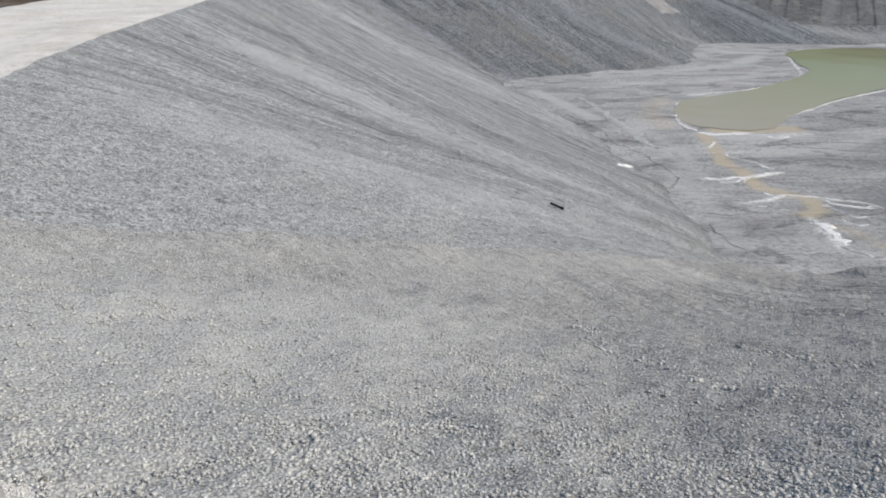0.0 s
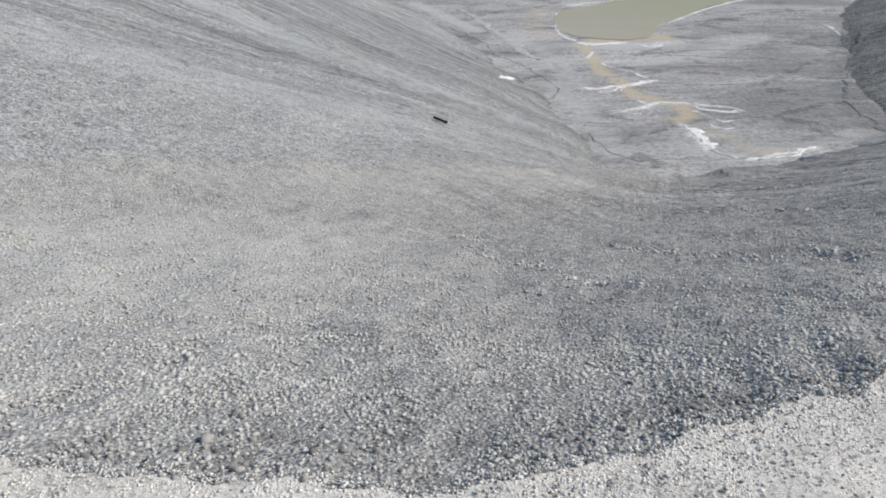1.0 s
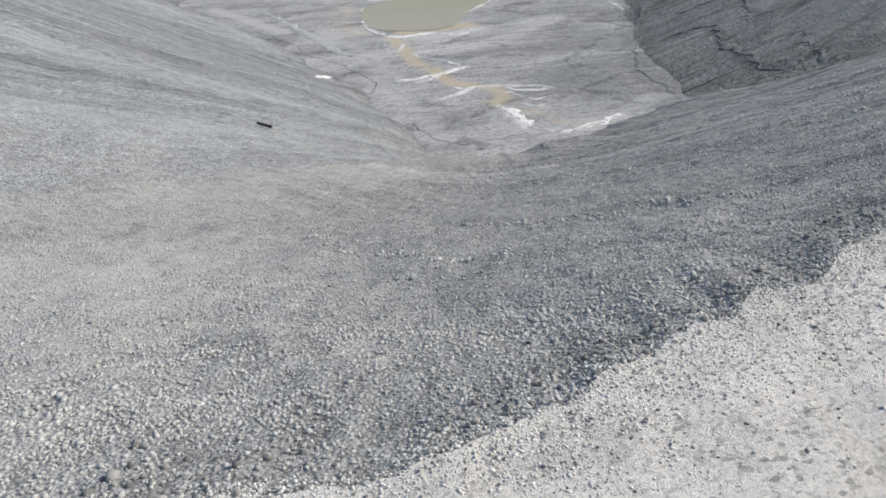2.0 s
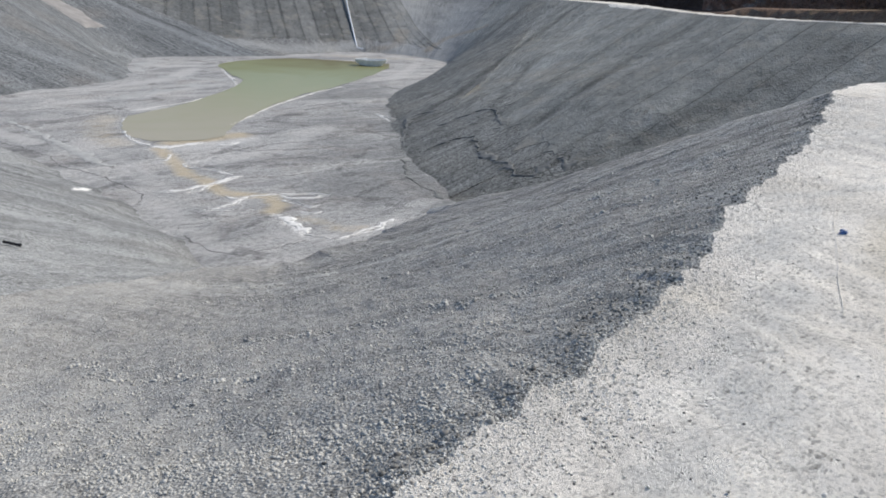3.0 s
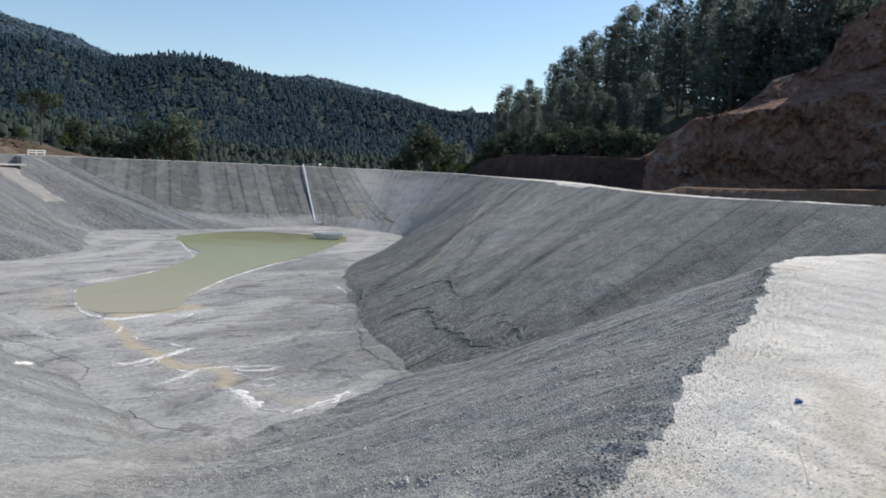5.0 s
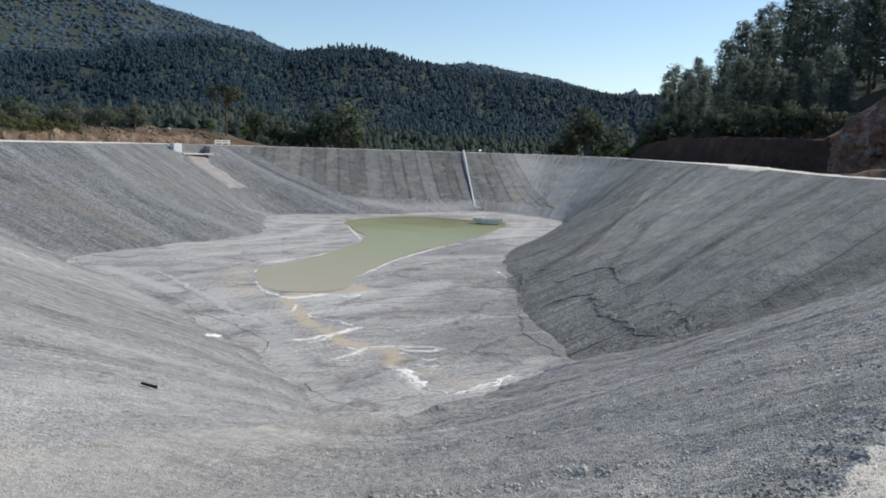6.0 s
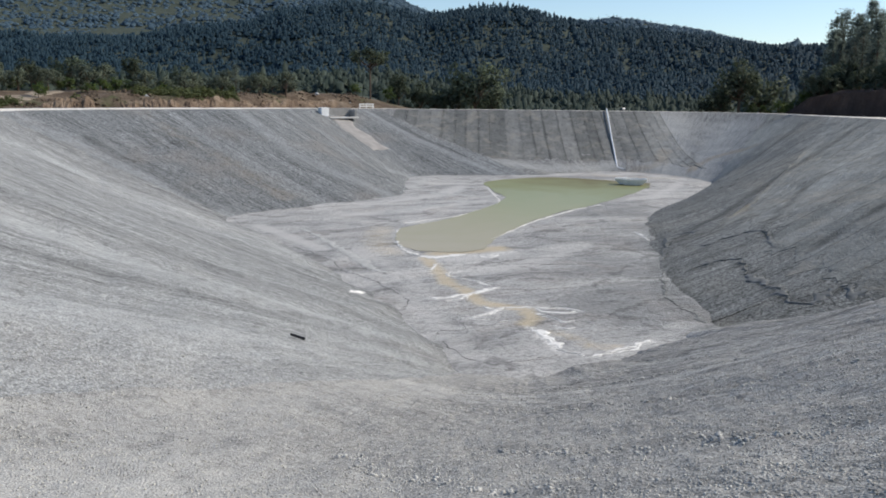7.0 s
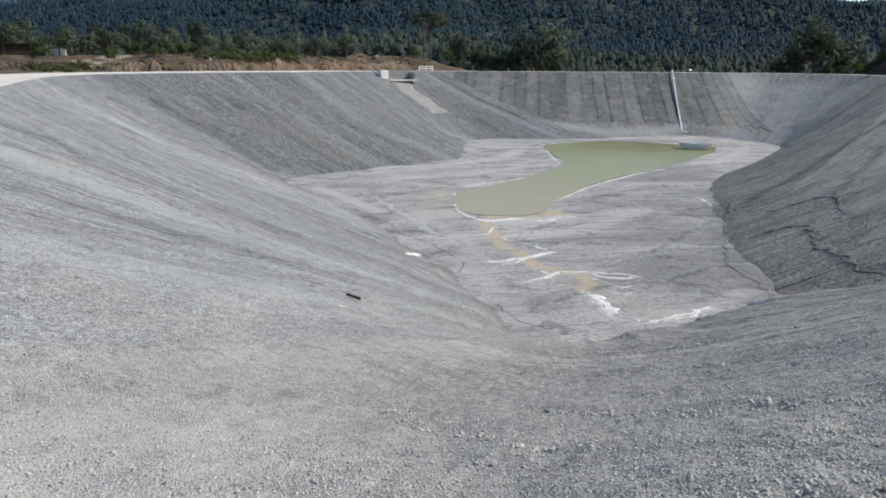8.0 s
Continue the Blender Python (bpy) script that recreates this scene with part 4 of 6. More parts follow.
ribbon("salt_crust", [(6.6, 26.9), (7.0, 27.2), (7.5, 27.5)], 0.2, M_SALT, "small white salt patch at the foot of the bank", 0.006, 1.8, height=Drop(bank_left))
stains(pond_floor, SALT_MARKS + [
    (0, 0.6, 0.55, [(12.6, 33.4), (13.6, 33.2), (15.6, 32.9), (16.6, 33.2)]), (0, 0.4, 0.4, [(13.2, 40.7), (12.1, 37.0), (12.0, 34.0)]), 
    (1, 0.8, 1.0, [(13.1, 34.0), (14.6, 34.1), (16.4, 34.2)]), (1, 0.45, 0.95, [(12.1, 33.3), (11.6, 30.2), (11.2, 28.2), (11.5, 27.1), (11.3, 25.8), (11.3, 24.9), (11.8, 24.5), (12.4, 23.7), (12.1, 22.5), (11.6, 22.1)]), (1, 0.5, 0.55, [(12.0, 20.9), (12.4, 19.9), (12.5, 19.1), (13.2, 18.9)]), (3, 1.3, 0.85, [(28.0, 37.0), (24.6, 31.8), (21.8, 27.8), (19.0, 24.0), (17.4, 20.2)]), (3, 5.0, 0.55, [(32.0, 46.0), (24.0, 36.0), (19.0, 27.0), (16.0, 21.5)]), (3, 1.6, 0.45, [(9.0, 21.0), (9.6, 24.0)]), (1, 1.5, 0.5, [(47.0, 60.0), (44.0, 62.0), (42.0, 65.0)]), (1, 1.2, 0.5, [(12.6, 42.0), (11.0, 38.0), (10.9, 35.0)]),
    (2, 0.9, 1.0, [(12.4, 33.0), (14.0, 32.8), (16.4, 33.0)]), (2, 0.9, 0.6, [(8.4, 19.6), (8.8, 23.0), (8.8, 27.0)]), (2, 1.0, 0.9, [(14.3, 51.8), (17.4, 53.4), (21.6, 55.1), (25.1, 59.7)]), (2, 0.9, 0.9, [(22.7, 65.0), (24.0, 62.4), (26.0, 62.0)]), (2, 0.8, 0.8, [(12.0, 47.4), (16.0, 48.0), (23.1, 50.9)]), (2, 0.6, 0.9, [(6.0, 45.0), (7.0, 41.0), (7.9, 37.0)]), (2, 0.9, 0.6, [(9.5, 36.0), (10.0, 31.0), (9.6, 27.0)]), (2, 1.0, 0.6, [(13.0, 29.5), (17.0, 31.0), (21.0, 33.5)]), (2, 1.6, 0.6, [(34.0, 66.0), (42.0, 66.0), (47.0, 63.0), (48.0, 58.0)]), (2, 0.8, 0.7, [(36.0, 48.0), (42.0, 53.0), (46.0, 57.0)]), (2, 0.7, 0.6, [(10.5, 20.0), (11.5, 18.8), (14.0, 19.0), (17.0, 20.2)]),
])
# cracks are thin dark ribbons laid on the mud
def crack(width, points):
    ribbon("mud_crack", points, width * 0.5, M_CRACK, "dark crack along the edge of drying mud", 0.004, 2.6)


crack(0.07, [(6.4, 45.0), (7.6, 45.6), (9.0, 45.8), (11.1, 45.8), (12.4, 46.7), (13.4, 45.4), (14.3, 43.3)])
crack(0.09, [(4.9, 48.5), (5.0, 43.6), (5.5, 40.7), (5.9, 38.2), (6.6, 37.9), (7.2, 36.6), (7.7, 34.1), (7.7, 32.2), (8.1, 30.9)])
crack(0.07, [(8.1, 30.9), (8.5, 29.4), (8.8, 26.4), (8.3, 25.4)])
crack(0.08, [(5.7, 50.6), (7.4, 50.6), (9.4, 51.5), (12.5, 51.8), (15.9, 52.5), (18.0, 54.9)])
crack(0.06, [(9.4, 23.5), (9.6, 22.9), (9.4, 22.3), (8.6, 22.3), (8.3, 22.0)])
crack(0.06, [(8.3, 21.5), (8.2, 20.7), (8.3, 19.9), (8.5, 19.2), (9.0, 18.8)])
crack(0.05, [(9.2, 18.9), (10.0, 18.8), (11.0, 18.9)])
crack(0.05, [(12.8, 26.6), (14.2, 26.1), (15.7, 26.0)])
crack(0.06, [(14.8, 30.9), (17.7, 29.8), (19.1, 29.6)])
crack(0.05, [(17.1, 23.1), (16.6, 21.9), (16.7, 21.3)])
crack(0.05, [(11.1, 27.6), (12.8, 27.9), (14.9, 28.8), (16.9, 28.3)])
crack(0.06, [(14.0, 31.0), (16.4, 31.6), (19.0, 31.2), (21.0, 32.0)])
crack(0.06, [(18.0, 40.0), (20.0, 39.0), (23.0, 40.0), (26.0, 40.2)])
# bank foot: damp seam and ledge shade together, as dark ribbons
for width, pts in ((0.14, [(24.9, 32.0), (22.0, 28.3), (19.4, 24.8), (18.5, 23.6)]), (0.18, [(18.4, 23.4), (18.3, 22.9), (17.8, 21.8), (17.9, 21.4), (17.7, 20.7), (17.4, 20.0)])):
    ribbon("mud_crack", pts, width, M_SCARPSHADE, "dark damp seam where the bank meets the mud, ledge shade painted in", 0.01, 2.2, height=lambda x, y: max(on_right(x, y) or FLOOR, floor_height(x, y)))


def patch_on_bank(name, i, t, wide, long, material, label, lift=0.03, rough=0.05, taper=1.0):
    """A thin spill lying on a bank, from ring index i and depth t downward."""
    verts, cols, rows = [], 9, 14
    for r in range(rows):
        for c in range(cols):
            s, q = 2 * c / (cols - 1) - 1, r / (rows - 1)
            half = 0.5 * wide * (1 + (taper - 1) * q) * (1 + 0.15 * fbm(q * 5, s * 2, wide))
            p, _, _ = bank_point(ring_at(along[int(i)] + (i % 1) + s * half), t + long * q, rough)
            rim = abs(s) > 0.99 or r in (0, rows - 1)
            verts.append((p[0], p[1], p[2] + (-0.04 if rim else lift)))
    ob = new(name, mesh_of(name, verts, grid_faces(rows, cols), material))
    return tagged(ob, label, "spill", kind="structure")


# small slumps in the right bank's gravel, their shade laid on as dark ribbons
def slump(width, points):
    ribbon("slump_crack", points, width, M_SCARPSHADE, "dark slumped edge low on the gravel bank", 0.012, 3.0, "crack", lambda x, y: (on_right(x, y) or FLOOR) + 0.02)


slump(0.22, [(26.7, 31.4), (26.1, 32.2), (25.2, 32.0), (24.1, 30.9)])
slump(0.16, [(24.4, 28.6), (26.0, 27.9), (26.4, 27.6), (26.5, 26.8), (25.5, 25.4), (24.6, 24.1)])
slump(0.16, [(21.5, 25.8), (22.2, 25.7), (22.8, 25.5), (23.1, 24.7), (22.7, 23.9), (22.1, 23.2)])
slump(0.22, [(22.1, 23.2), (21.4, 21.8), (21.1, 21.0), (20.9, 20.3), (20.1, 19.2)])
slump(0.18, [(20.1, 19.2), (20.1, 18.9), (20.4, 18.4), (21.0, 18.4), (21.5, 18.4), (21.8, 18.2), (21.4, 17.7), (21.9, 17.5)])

# ridges left by tyres on the platform
M_RIDGE = plain("pale ballast ridge", (0.72, 0.68, 0.605), 0.95, vary=0.2, scale=14)
on_road = Drop(road)
for width, pts in ((0.008, [(8.4, 2.1), (7.5, 1.86), (6.6, 1.62), (5.4, 1.29), (4.6, 1.0)]), (0.006, [(6.2, 2.4), (5.4, 2.07), (4.4, 1.62), (3.8, 1.34)]), (0.025, [(9.9, 3.4), (10.5, 3.6), (11.1, 3.6), (12.4, 3.1), (14.7, 2.8)]), (0.02, [(11.4, 3.1), (10.6, 2.8), (9.9, 2.6)])):
    ribbon("tyre_ridge", pts, width, M_RIDGE, "low pale ridge pressed up beside a tyre track", 0.0006, 0.06, "tyre track", on_road)


# ---- gravel: loose stones on the near slope and on the platform's fringe ----
def stone_shapes(seed, sides, count=6):
    rnd = np.random.default_rng(seed)
    bm = bmesh.new()
    if sides == 20:
        bmesh.ops.create_icosphere(bm, subdivisions=1, radius=1.0)
    else:
        for v in ((1, 0, 0), (-1, 0, 0), (0, 1, 0), (0, -1, 0), (0, 0, 1), (0, 0, -1)):
            bm.verts.new(v)
        bmesh.ops.convex_hull(bm, input=bm.verts[:])
    bm.verts.ensure_lookup_table()
    v = np.array([p.co[:] for p in bm.verts])
    f = np.array([[q.index for q in t.verts] for t in bm.faces])
    bm.free()
    return [v * rnd.uniform(0.55, 1.25, (len(v), 1)) * rnd.uniform(0.7, 1.15, 3) for _ in range(count)], f


def scatter(name, places, sizes, sides, material, label, category, seed, flat=0.8, sink=0.25):
    """One mesh of many small stones at the places given."""
    rnd = np.random.default_rng(seed)
    shapes, f = stone_shapes(seed, sides)
    n, m = len(places), len(shapes[0])
    pick = rnd.integers(0, len(shapes), n)
    base = np.array(shapes)[pick] * rnd.uniform(0.6, 1.35, (n, 1, 3))
    q = rnd.normal(size=(n, 4))
    q /= np.linalg.norm(q, axis=1, keepdims=True)
    w, x, y, z = q.T
    turn = np.stack([np.stack([1 - 2 * (y * y + z * z), 2 * (x * y - z * w), 2 * (x * z + y * w)], -1), np.stack([2 * (x * y + z * w), 1 - 2 * (x * x + z * z), 2 * (y * z - x * w)], -1), np.stack([2 * (x * z - y * w), 2 * (y * z + x * w), 1 - 2 * (x * x + y * y)], -1)], 1)
    v = np.einsum("nij,nmj->nmi", turn, base) * sizes[:, None, None]
    v[:, :, 2] *= flat
    v += places[:, None, :]
    v[:, :, 2] += (0.5 - sink) * sizes[:, None]
    faces = (f[None] + (np.arange(n) * m)[:, None, None]).reshape(-1)
    me = bpy.data.meshes.new(name)
    me.vertices.add(n * m)
    me.vertices.foreach_set("co", v.astype(np.float32).ravel())
    me.loops.add(len(faces))
    me.loops.foreach_set("vertex_index", faces.astype(np.int32))
    count = len(faces) // 3
    me.polygons.add(count)
    me.polygons.foreach_set("loop_start", np.arange(count, dtype=np.int32) * 3)
    me.update(calc_edges=True)
    me.validate()
    me.materials.append(material)
    ob = new(name, me)
    if "gravel" in name:
        stains(ob, NEAR_MARKS)
    return tagged(ob, label, category, kind="stuff")


def stone_material(name, *tones):
    a = Mat(name, 0.95, spec=0.1)
    col = a.ramp(a.island(), *tones)
    v = a.coords()
    n = a.noise(v, 60.0, 4, 0.7)
    col = a.mix(col, (1.14, 1.13, 1.10), a.stain(0, v, 1.5, 1.0, 0.3, 0.9), "MULTIPLY")
    col = a.mix(col, (0.62, 0.62, 0.62), a.stain(2, v, 2.2, 1.2, 0.3, 0.8), "MULTIPLY")
    return a.done(a.mix(col, a.ramp(n, (0.3, 0.7), (0.7, 1.15)), 0.6, "MULTIPLY"), n, 0.004, 0.6)


M_STONE = stone_material("crushed stone", (0.0, (0.30, 0.297, 0.28)), (0.15, (0.50, 0.487, 0.448)), (0.8, (0.605, 0.587, 0.535)), (1.0, (0.65, 0.63, 0.575)))
M_DARKSTONE = stone_material("dark crushed stone", (0.0, (0.17, 0.162, 0.145)), (0.4, (0.285, 0.275, 0.248)), (1.0, (0.43, 0.415, 0.375)))
M_PALESTONE = stone_material("pale ballast", (0.0, (0.56, 0.54, 0.49)), (0.25, (0.76, 0.73, 0.66)), (1.0, (0.87, 0.83, 0.75)))


def near_gravel():
    rnd = np.random.default_rng(11)
    i0, i1 = START[first_near + 1], START[-1] + START[2]
    ts = np.linspace(0.0, 1.0, 90) ** 1.4 * 0.8
    grid = np.array([[bank_point(i, t, 0.055)[0] for i in range(i0, i1 + 1, 3)] for t in ts])
    near, middle = [], []
    for r in range(grid.shape[0] - 1):
        a, b, c, d = grid[r, :-1], grid[r, 1:], grid[r + 1, 1:], grid[r + 1, :-1]
        area = 0.5 * np.linalg.norm(np.cross(c - a, d - b), axis=1)
        mid = (a + b + c + d) / 4
        dist = np.hypot(mid[:, 0], mid[:, 1])
        clump = np.array([0.5 + 1.3 * max(0, fbm(p[0] * 0.9, p[1] * 0.9, 4.0) + 0.15) for p in mid])
        rate = np.where(dist < 3.4, 3800, np.where(dist < 7.5, 1250 * (1 - (dist - 3.4) / 6.2), np.where(dist < 14, 420 * (14 - dist) / 6.5, 0))) * clump
        for k, n in enumerate(rnd.poisson(area * rate)):
            if n:
                s, t = rnd.random((2, n, 1))
                (near if dist[k] < 3.4 else middle).extend(a[k] * (1 - s) * (1 - t) + b[k] * s * (1 - t) + c[k] * s * t + d[k] * (1 - s) * t)
    near, middle = np.array(near), np.array(middle)
    size = 0.0035 + 0.0095 * rnd.random(len(near)) ** 2.4
    heap = np.array([fbm(p[0] * 1.1, p[1] * 1.1, 14.0) for p in near])
    size *= 1 + 0.9 * np.clip(heap - 0.15, 0, 1) * (rnd.random(len(near)) > 0.4)
    scatter("near_gravel", near, size, 20, M_STONE, "coarse grey crushed stone lying on the bank", "gravel", 21, 0.62)
    dist = np.hypot(middle[:, 0], middle[:, 1])
    size = (0.0055 + 0.0105 * rnd.random(len(middle)) ** 2.2) * (0.8 + dist / 25)
    scatter("bank_gravel", middle, size, 8, M_STONE, "scattered grey crushed stone lower on the bank", "gravel", 22, 0.65)


near_gravel()


def stone_rows():
    """Coarse stones that rolled into rows down the near slope."""
    rnd, drop = np.random.default_rng(31), Drop(bpy.data.objects["bank_near"])
    places = []
    for x0, y0, x1, y1, n in ((4.7, 11.2, 6.9, 4.4, 420), (7.0, 14.2, 9.5, 8.6, 380), (3.0, 6.6, 3.9, 3.6, 260), (9.8, 12.0, 11.4, 7.0, 260), (1.2, 7.4, 2.2, 4.2, 160), (5.6, 15.2, 6.6, 12.6, 160), (8.0, 6.2, 8.6, 4.6, 160)):
        for q in rnd.random(n):
            wob = 0.25 * fbm(q * 4, x0) + rnd.normal(0, 0.05) + (0.12 if fbm(q * 9, y0) > 0 else -0.05)
            x, y = x0 + (x1 - x0) * q + wob, y0 + (y1 - y0) * q + 0.3 * wob
            z = drop(x, y)
            if z is not None:
                places.append((x, y, z))
    size = 0.010 + 0.020 * rnd.random(len(places)) ** 2
    scatter("rolled_gravel", np.array(places), size, 20, M_STONE, "rows of coarser grey stones rolled down the bank", "gravel", 24)


stone_rows()


def lip_gravel():
    """Dark coarse stones along the slope's upper edge."""
    rnd, drop = np.random.default_rng(33), Drop(bank_near)
    places = []
    for i in range(START[first_near + 2], START[-1]):
        c = crest_at(i)
        if math.hypot(c.x, c.y) > 13:
            continue
        inward = (MIDDLE - Vector((c.x, c.y))).normalized()
        thick = max(0.0, 0.55 + 0.9 * fbm(c.x * 0.9, c.y * 0.9, 21.0))
        for _ in range(rnd.poisson(9 * thick)):
            w, j = abs(rnd.normal(0, 0.28 * thick + 0.05)) - 0.02, rnd.uniform(-0.06, 0.06)
            x, y = c.x + inward.x * w - inward.y * j, c.y + inward.y * w + inward.x * j
            z = drop(x, y)
            if z is not None:
                places.append((x, y, z))
    size = 0.007 + 0.015 * rnd.random(len(places)) ** 2
    scatter("lip_gravel", np.array(places), size, 20, M_DARKSTONE, "dark coarse stones along the upper edge of the bank", "gravel", 25)


lip_gravel()


def fringe_gravel():
    rnd = np.random.default_rng(12)
    places, dark = [], []
    idx = [i for i in range(START[first_near + 2], START[-1]) if math.hypot(*RING[i][:2]) < 13]
    for i in idx:
        c = crest_at(i)
        out = (Vector((c.x, c.y)) - MIDDLE).normalized()
        d = math.hypot(c.x, c.y)
        for _ in range(rnd.poisson(170 if d < 4 else 90)):
            w = abs(rnd.normal(0, 0.30)) - 0.05
            j = rnd.uniform(-0.06, 0.06)
            x, y = c.x + out.x * w - out.y * j, c.y + out.y * w + out.x * j
            bumps = 0.03 * fbm(x * 0.8, y * 0.8, 8.0) + 0.012 * fbm(x * 3.1, y * 3.1, 2.0, 3)
            places.append((x, y, c.z + 0.002 + smooth(0, 0.8, w) * (0.02 + bumps)))
    places = np.array(places)
    size = 0.0025 + 0.0065 * rnd.random(len(places)) ** 3
    scatter("road_gravel", places, size, 8, M_PALESTONE, "pale gravel strewn along the platform's edge", "gravel", 23, 0.6, 0.4)
    dark = places[rnd.random(len(places)) < 0.12]
    dark = dark[[fbm(p[0] * 1.4, p[1] * 1.4, 2.5) > -0.1 for p in dark]]
    dark[:, :2] += rnd.normal(0, 0.09, (len(dark), 2))
    more = []
    for i in idx:
        c = crest_at(i)
        out = (Vector((c.x, c.y)) - MIDDLE).normalized()
        for _ in range(rnd.poisson(7)):
            w, j = 0.15 + abs(rnd.normal(0, 0.7)), rnd.uniform(-0.06, 0.06)
            x, y = c.x + out.x * w - out.y * j, c.y + out.y * w + out.x * j
            if fbm(x * 1.1, y * 1.1, 31.0) > -0.05:
                more.append((x, y, (on_road(x, y) or c.z) - 0.001))
    dark = np.concatenate([dark, np.array(more)])
    size = 0.0035 + 0.006 * rnd.random(len(dark)) ** 2
    scatter("strewn_gravel", dark, size, 8, M_DARKSTONE, "grey stones strewn over the platform's edge", "gravel", 26, 0.6, 0.3)


fringe_gravel()


# ---- where the ground lies ----
ring_xy = np.array([p[:2] for p in RING])
ring_ang = np.arctan2(ring_xy[:, 1] - MIDDLE.y, ring_xy[:, 0] - MIDDLE.x)
order = np.argsort(ring_ang)
ring_ang, ring_rad = ring_ang[order], np.hypot(ring_xy[order, 0] - MIDDLE.x, ring_xy[order, 1] - MIDDLE.y)


def outside(x, y):
    """Metres outside the crest."""
    return math.hypot(x - MIDDLE.x, y - MIDDLE.y) - float(np.interp(math.atan2(y - MIDDLE.y, x - MIDDLE.x), ring_ang, ring_rad, period=2 * math.pi))


def land(az, d):
    """The place on open ground at a bearing and distance from the platform."""
    x, y = -math.sin(radians(az)) * d, math.cos(radians(az)) * d
    return x, y, ground_height(x, y, outside(x, y))


# ---- wooded hills ----
def rounded(me, ways):
    """Shade leaf sprays by the crown's rounded form: one normal a corner."""
    me.polygons.foreach_set("use_smooth", np.ones(len(me.polygons), dtype=bool))
    me.normals_split_custom_set_from_vertices(ways.astype(np.float32))


def forest(name, spots, radius, sprays, spray, material, label, seed, tall=1.5, lumps=0):
    """Many crowns, each a cone of loose leaf sprays round a few uneven clumps."""
    rnd = np.random.default_rng(seed)
    spots = np.array(spots)
    n = len(spots)
    r = radius * rnd.uniform(0.7, 1.35, (n, 1))
    h = r * tall * rnd.uniform(0.9, 1.7, (n, 1))
    heart = spots[:, None, :] + np.stack([np.zeros((n, 1)), np.zeros((n, 1)), 0.4 * h], -1)
    q = rnd.random((n, sprays)) ** 0.8
    turn = rnd.uniform(0, 2 * math.pi, (n, sprays))
    out = r * (1.02 - q) ** rnd.uniform(0.45, 0.9, (n, 1)) * rnd.random((n, sprays)) ** 0.35
    mid = np.stack([np.cos(turn) * out, np.sin(turn) * out, h * (0.1 + (0.75 if lumps else 1.0) * q)], -1) + spots[:, None, :]
    face = np.stack([np.cos(turn), np.sin(turn), 0.3 + q], -1) + rnd.normal(size=(n, sprays, 3)) * 0.45
    face /= np.linalg.norm(face, axis=-1, keepdims=True)
    a = np.cross(face, rnd.normal(size=(n, sprays, 3)))
    a /= np.linalg.norm(a, axis=-1, keepdims=True)
    b = np.cross(face, a)
    spread = rnd.normal(size=(n, sprays, 3, 2)) * spray * 1.15
    e1, e2 = spread[:, :, 1] - spread[:, :, 0], spread[:, :, 2] - spread[:, :, 0]
    flip = e1[..., 0] * e2[..., 1] < e1[..., 1] * e2[..., 0]
    spread[flip] = spread[flip][:, ::-1]
    v = (mid[:, :, None, :] + spread[..., :1] * a[:, :, None, :] + spread[..., 1:] * b[:, :, None, :]).reshape(-1, 3)
    ways = mid - heart
    ways = ways / (np.linalg.norm(ways, axis=-1, keepdims=True) + 1e-6) + 0.2 * rnd.normal(size=ways.shape)
    ways = np.repeat(ways.reshape(-1, 3), 3, 0)
    faces = np.arange(len(v)).reshape(-1, 3)
    if lumps:
        bm = bmesh.new()
        bmesh.ops.create_icosphere(bm, subdivisions=1, radius=1.0)
        bm.verts.ensure_lookup_table()
        ball, tris = np.array([p.co[:] for p in bm.verts]), np.array([[p.index for p in t.verts] for t in bm.faces])
        bm.free()
        m = len(ball)
        shape = ball[None, None] * rnd.uniform(0.62, 1.2, (n, lumps, m, 1))
        level = np.linspace(0.25, 0.78, lumps)[None, :] * np.ones((n, 1)) + rnd.uniform(-0.08, 0.08, (n, lumps))
        wide = r * (1.08 - level) * rnd.uniform(0.7, 1.0, (n, lumps))
        size = np.stack([wide, wide, h * 0.32 * np.ones((1, lumps))], -1)
        shift = rnd.normal(size=(n, lumps, 3)) * r[:, :, None] * (0.28, 0.28, 0.0)
        at = spots[:, None, :] + shift + np.stack([0 * level, 0 * level, h * level], -1)
        lump = (shape * size[:, :, None, :] + at[:, :, None, :]).reshape(-1, 3)
        more = (tris[None] + (np.arange(n * lumps) * m)[:, None, None]).reshape(-1, 3) + len(v)
        bend = ball[None, None] + 0.6 * (shift / r[:, :, None])[:, :, None, :] + 0.35 * rnd.normal(size=shape.shape[:3] + (3,))
        v, faces, ways = np.concatenate([v, lump]), np.concatenate([faces, more]), np.concatenate([ways, bend.reshape(-1, 3)])
    ways = ways / (np.linalg.norm(ways, axis=1, keepdims=True) + 1e-6) * (0.5 if lumps else 1.0) + (0.0, 0.0, 0.55 if lumps else 0.0)
    ways /= np.linalg.norm(ways, axis=1, keepdims=True) + 1e-6
    me = bpy.data.meshes.new(name)
    me.vertices.add(len(v))
    me.vertices.foreach_set("co", v.astype(np.float32).ravel())
    me.loops.add(faces.size)
    me.loops.foreach_set("vertex_index", faces.astype(np.int32).ravel())
    me.polygons.add(len(faces))
    me.polygons.foreach_set("loop_start", np.arange(len(faces), dtype=np.int32) * 3)
    me.update(calc_edges=True)
    me.materials.append(material)
    rounded(me, ways)
    return tagged(new(name, me), label, "grass" if "grass" in name else "forest", kind="stuff")


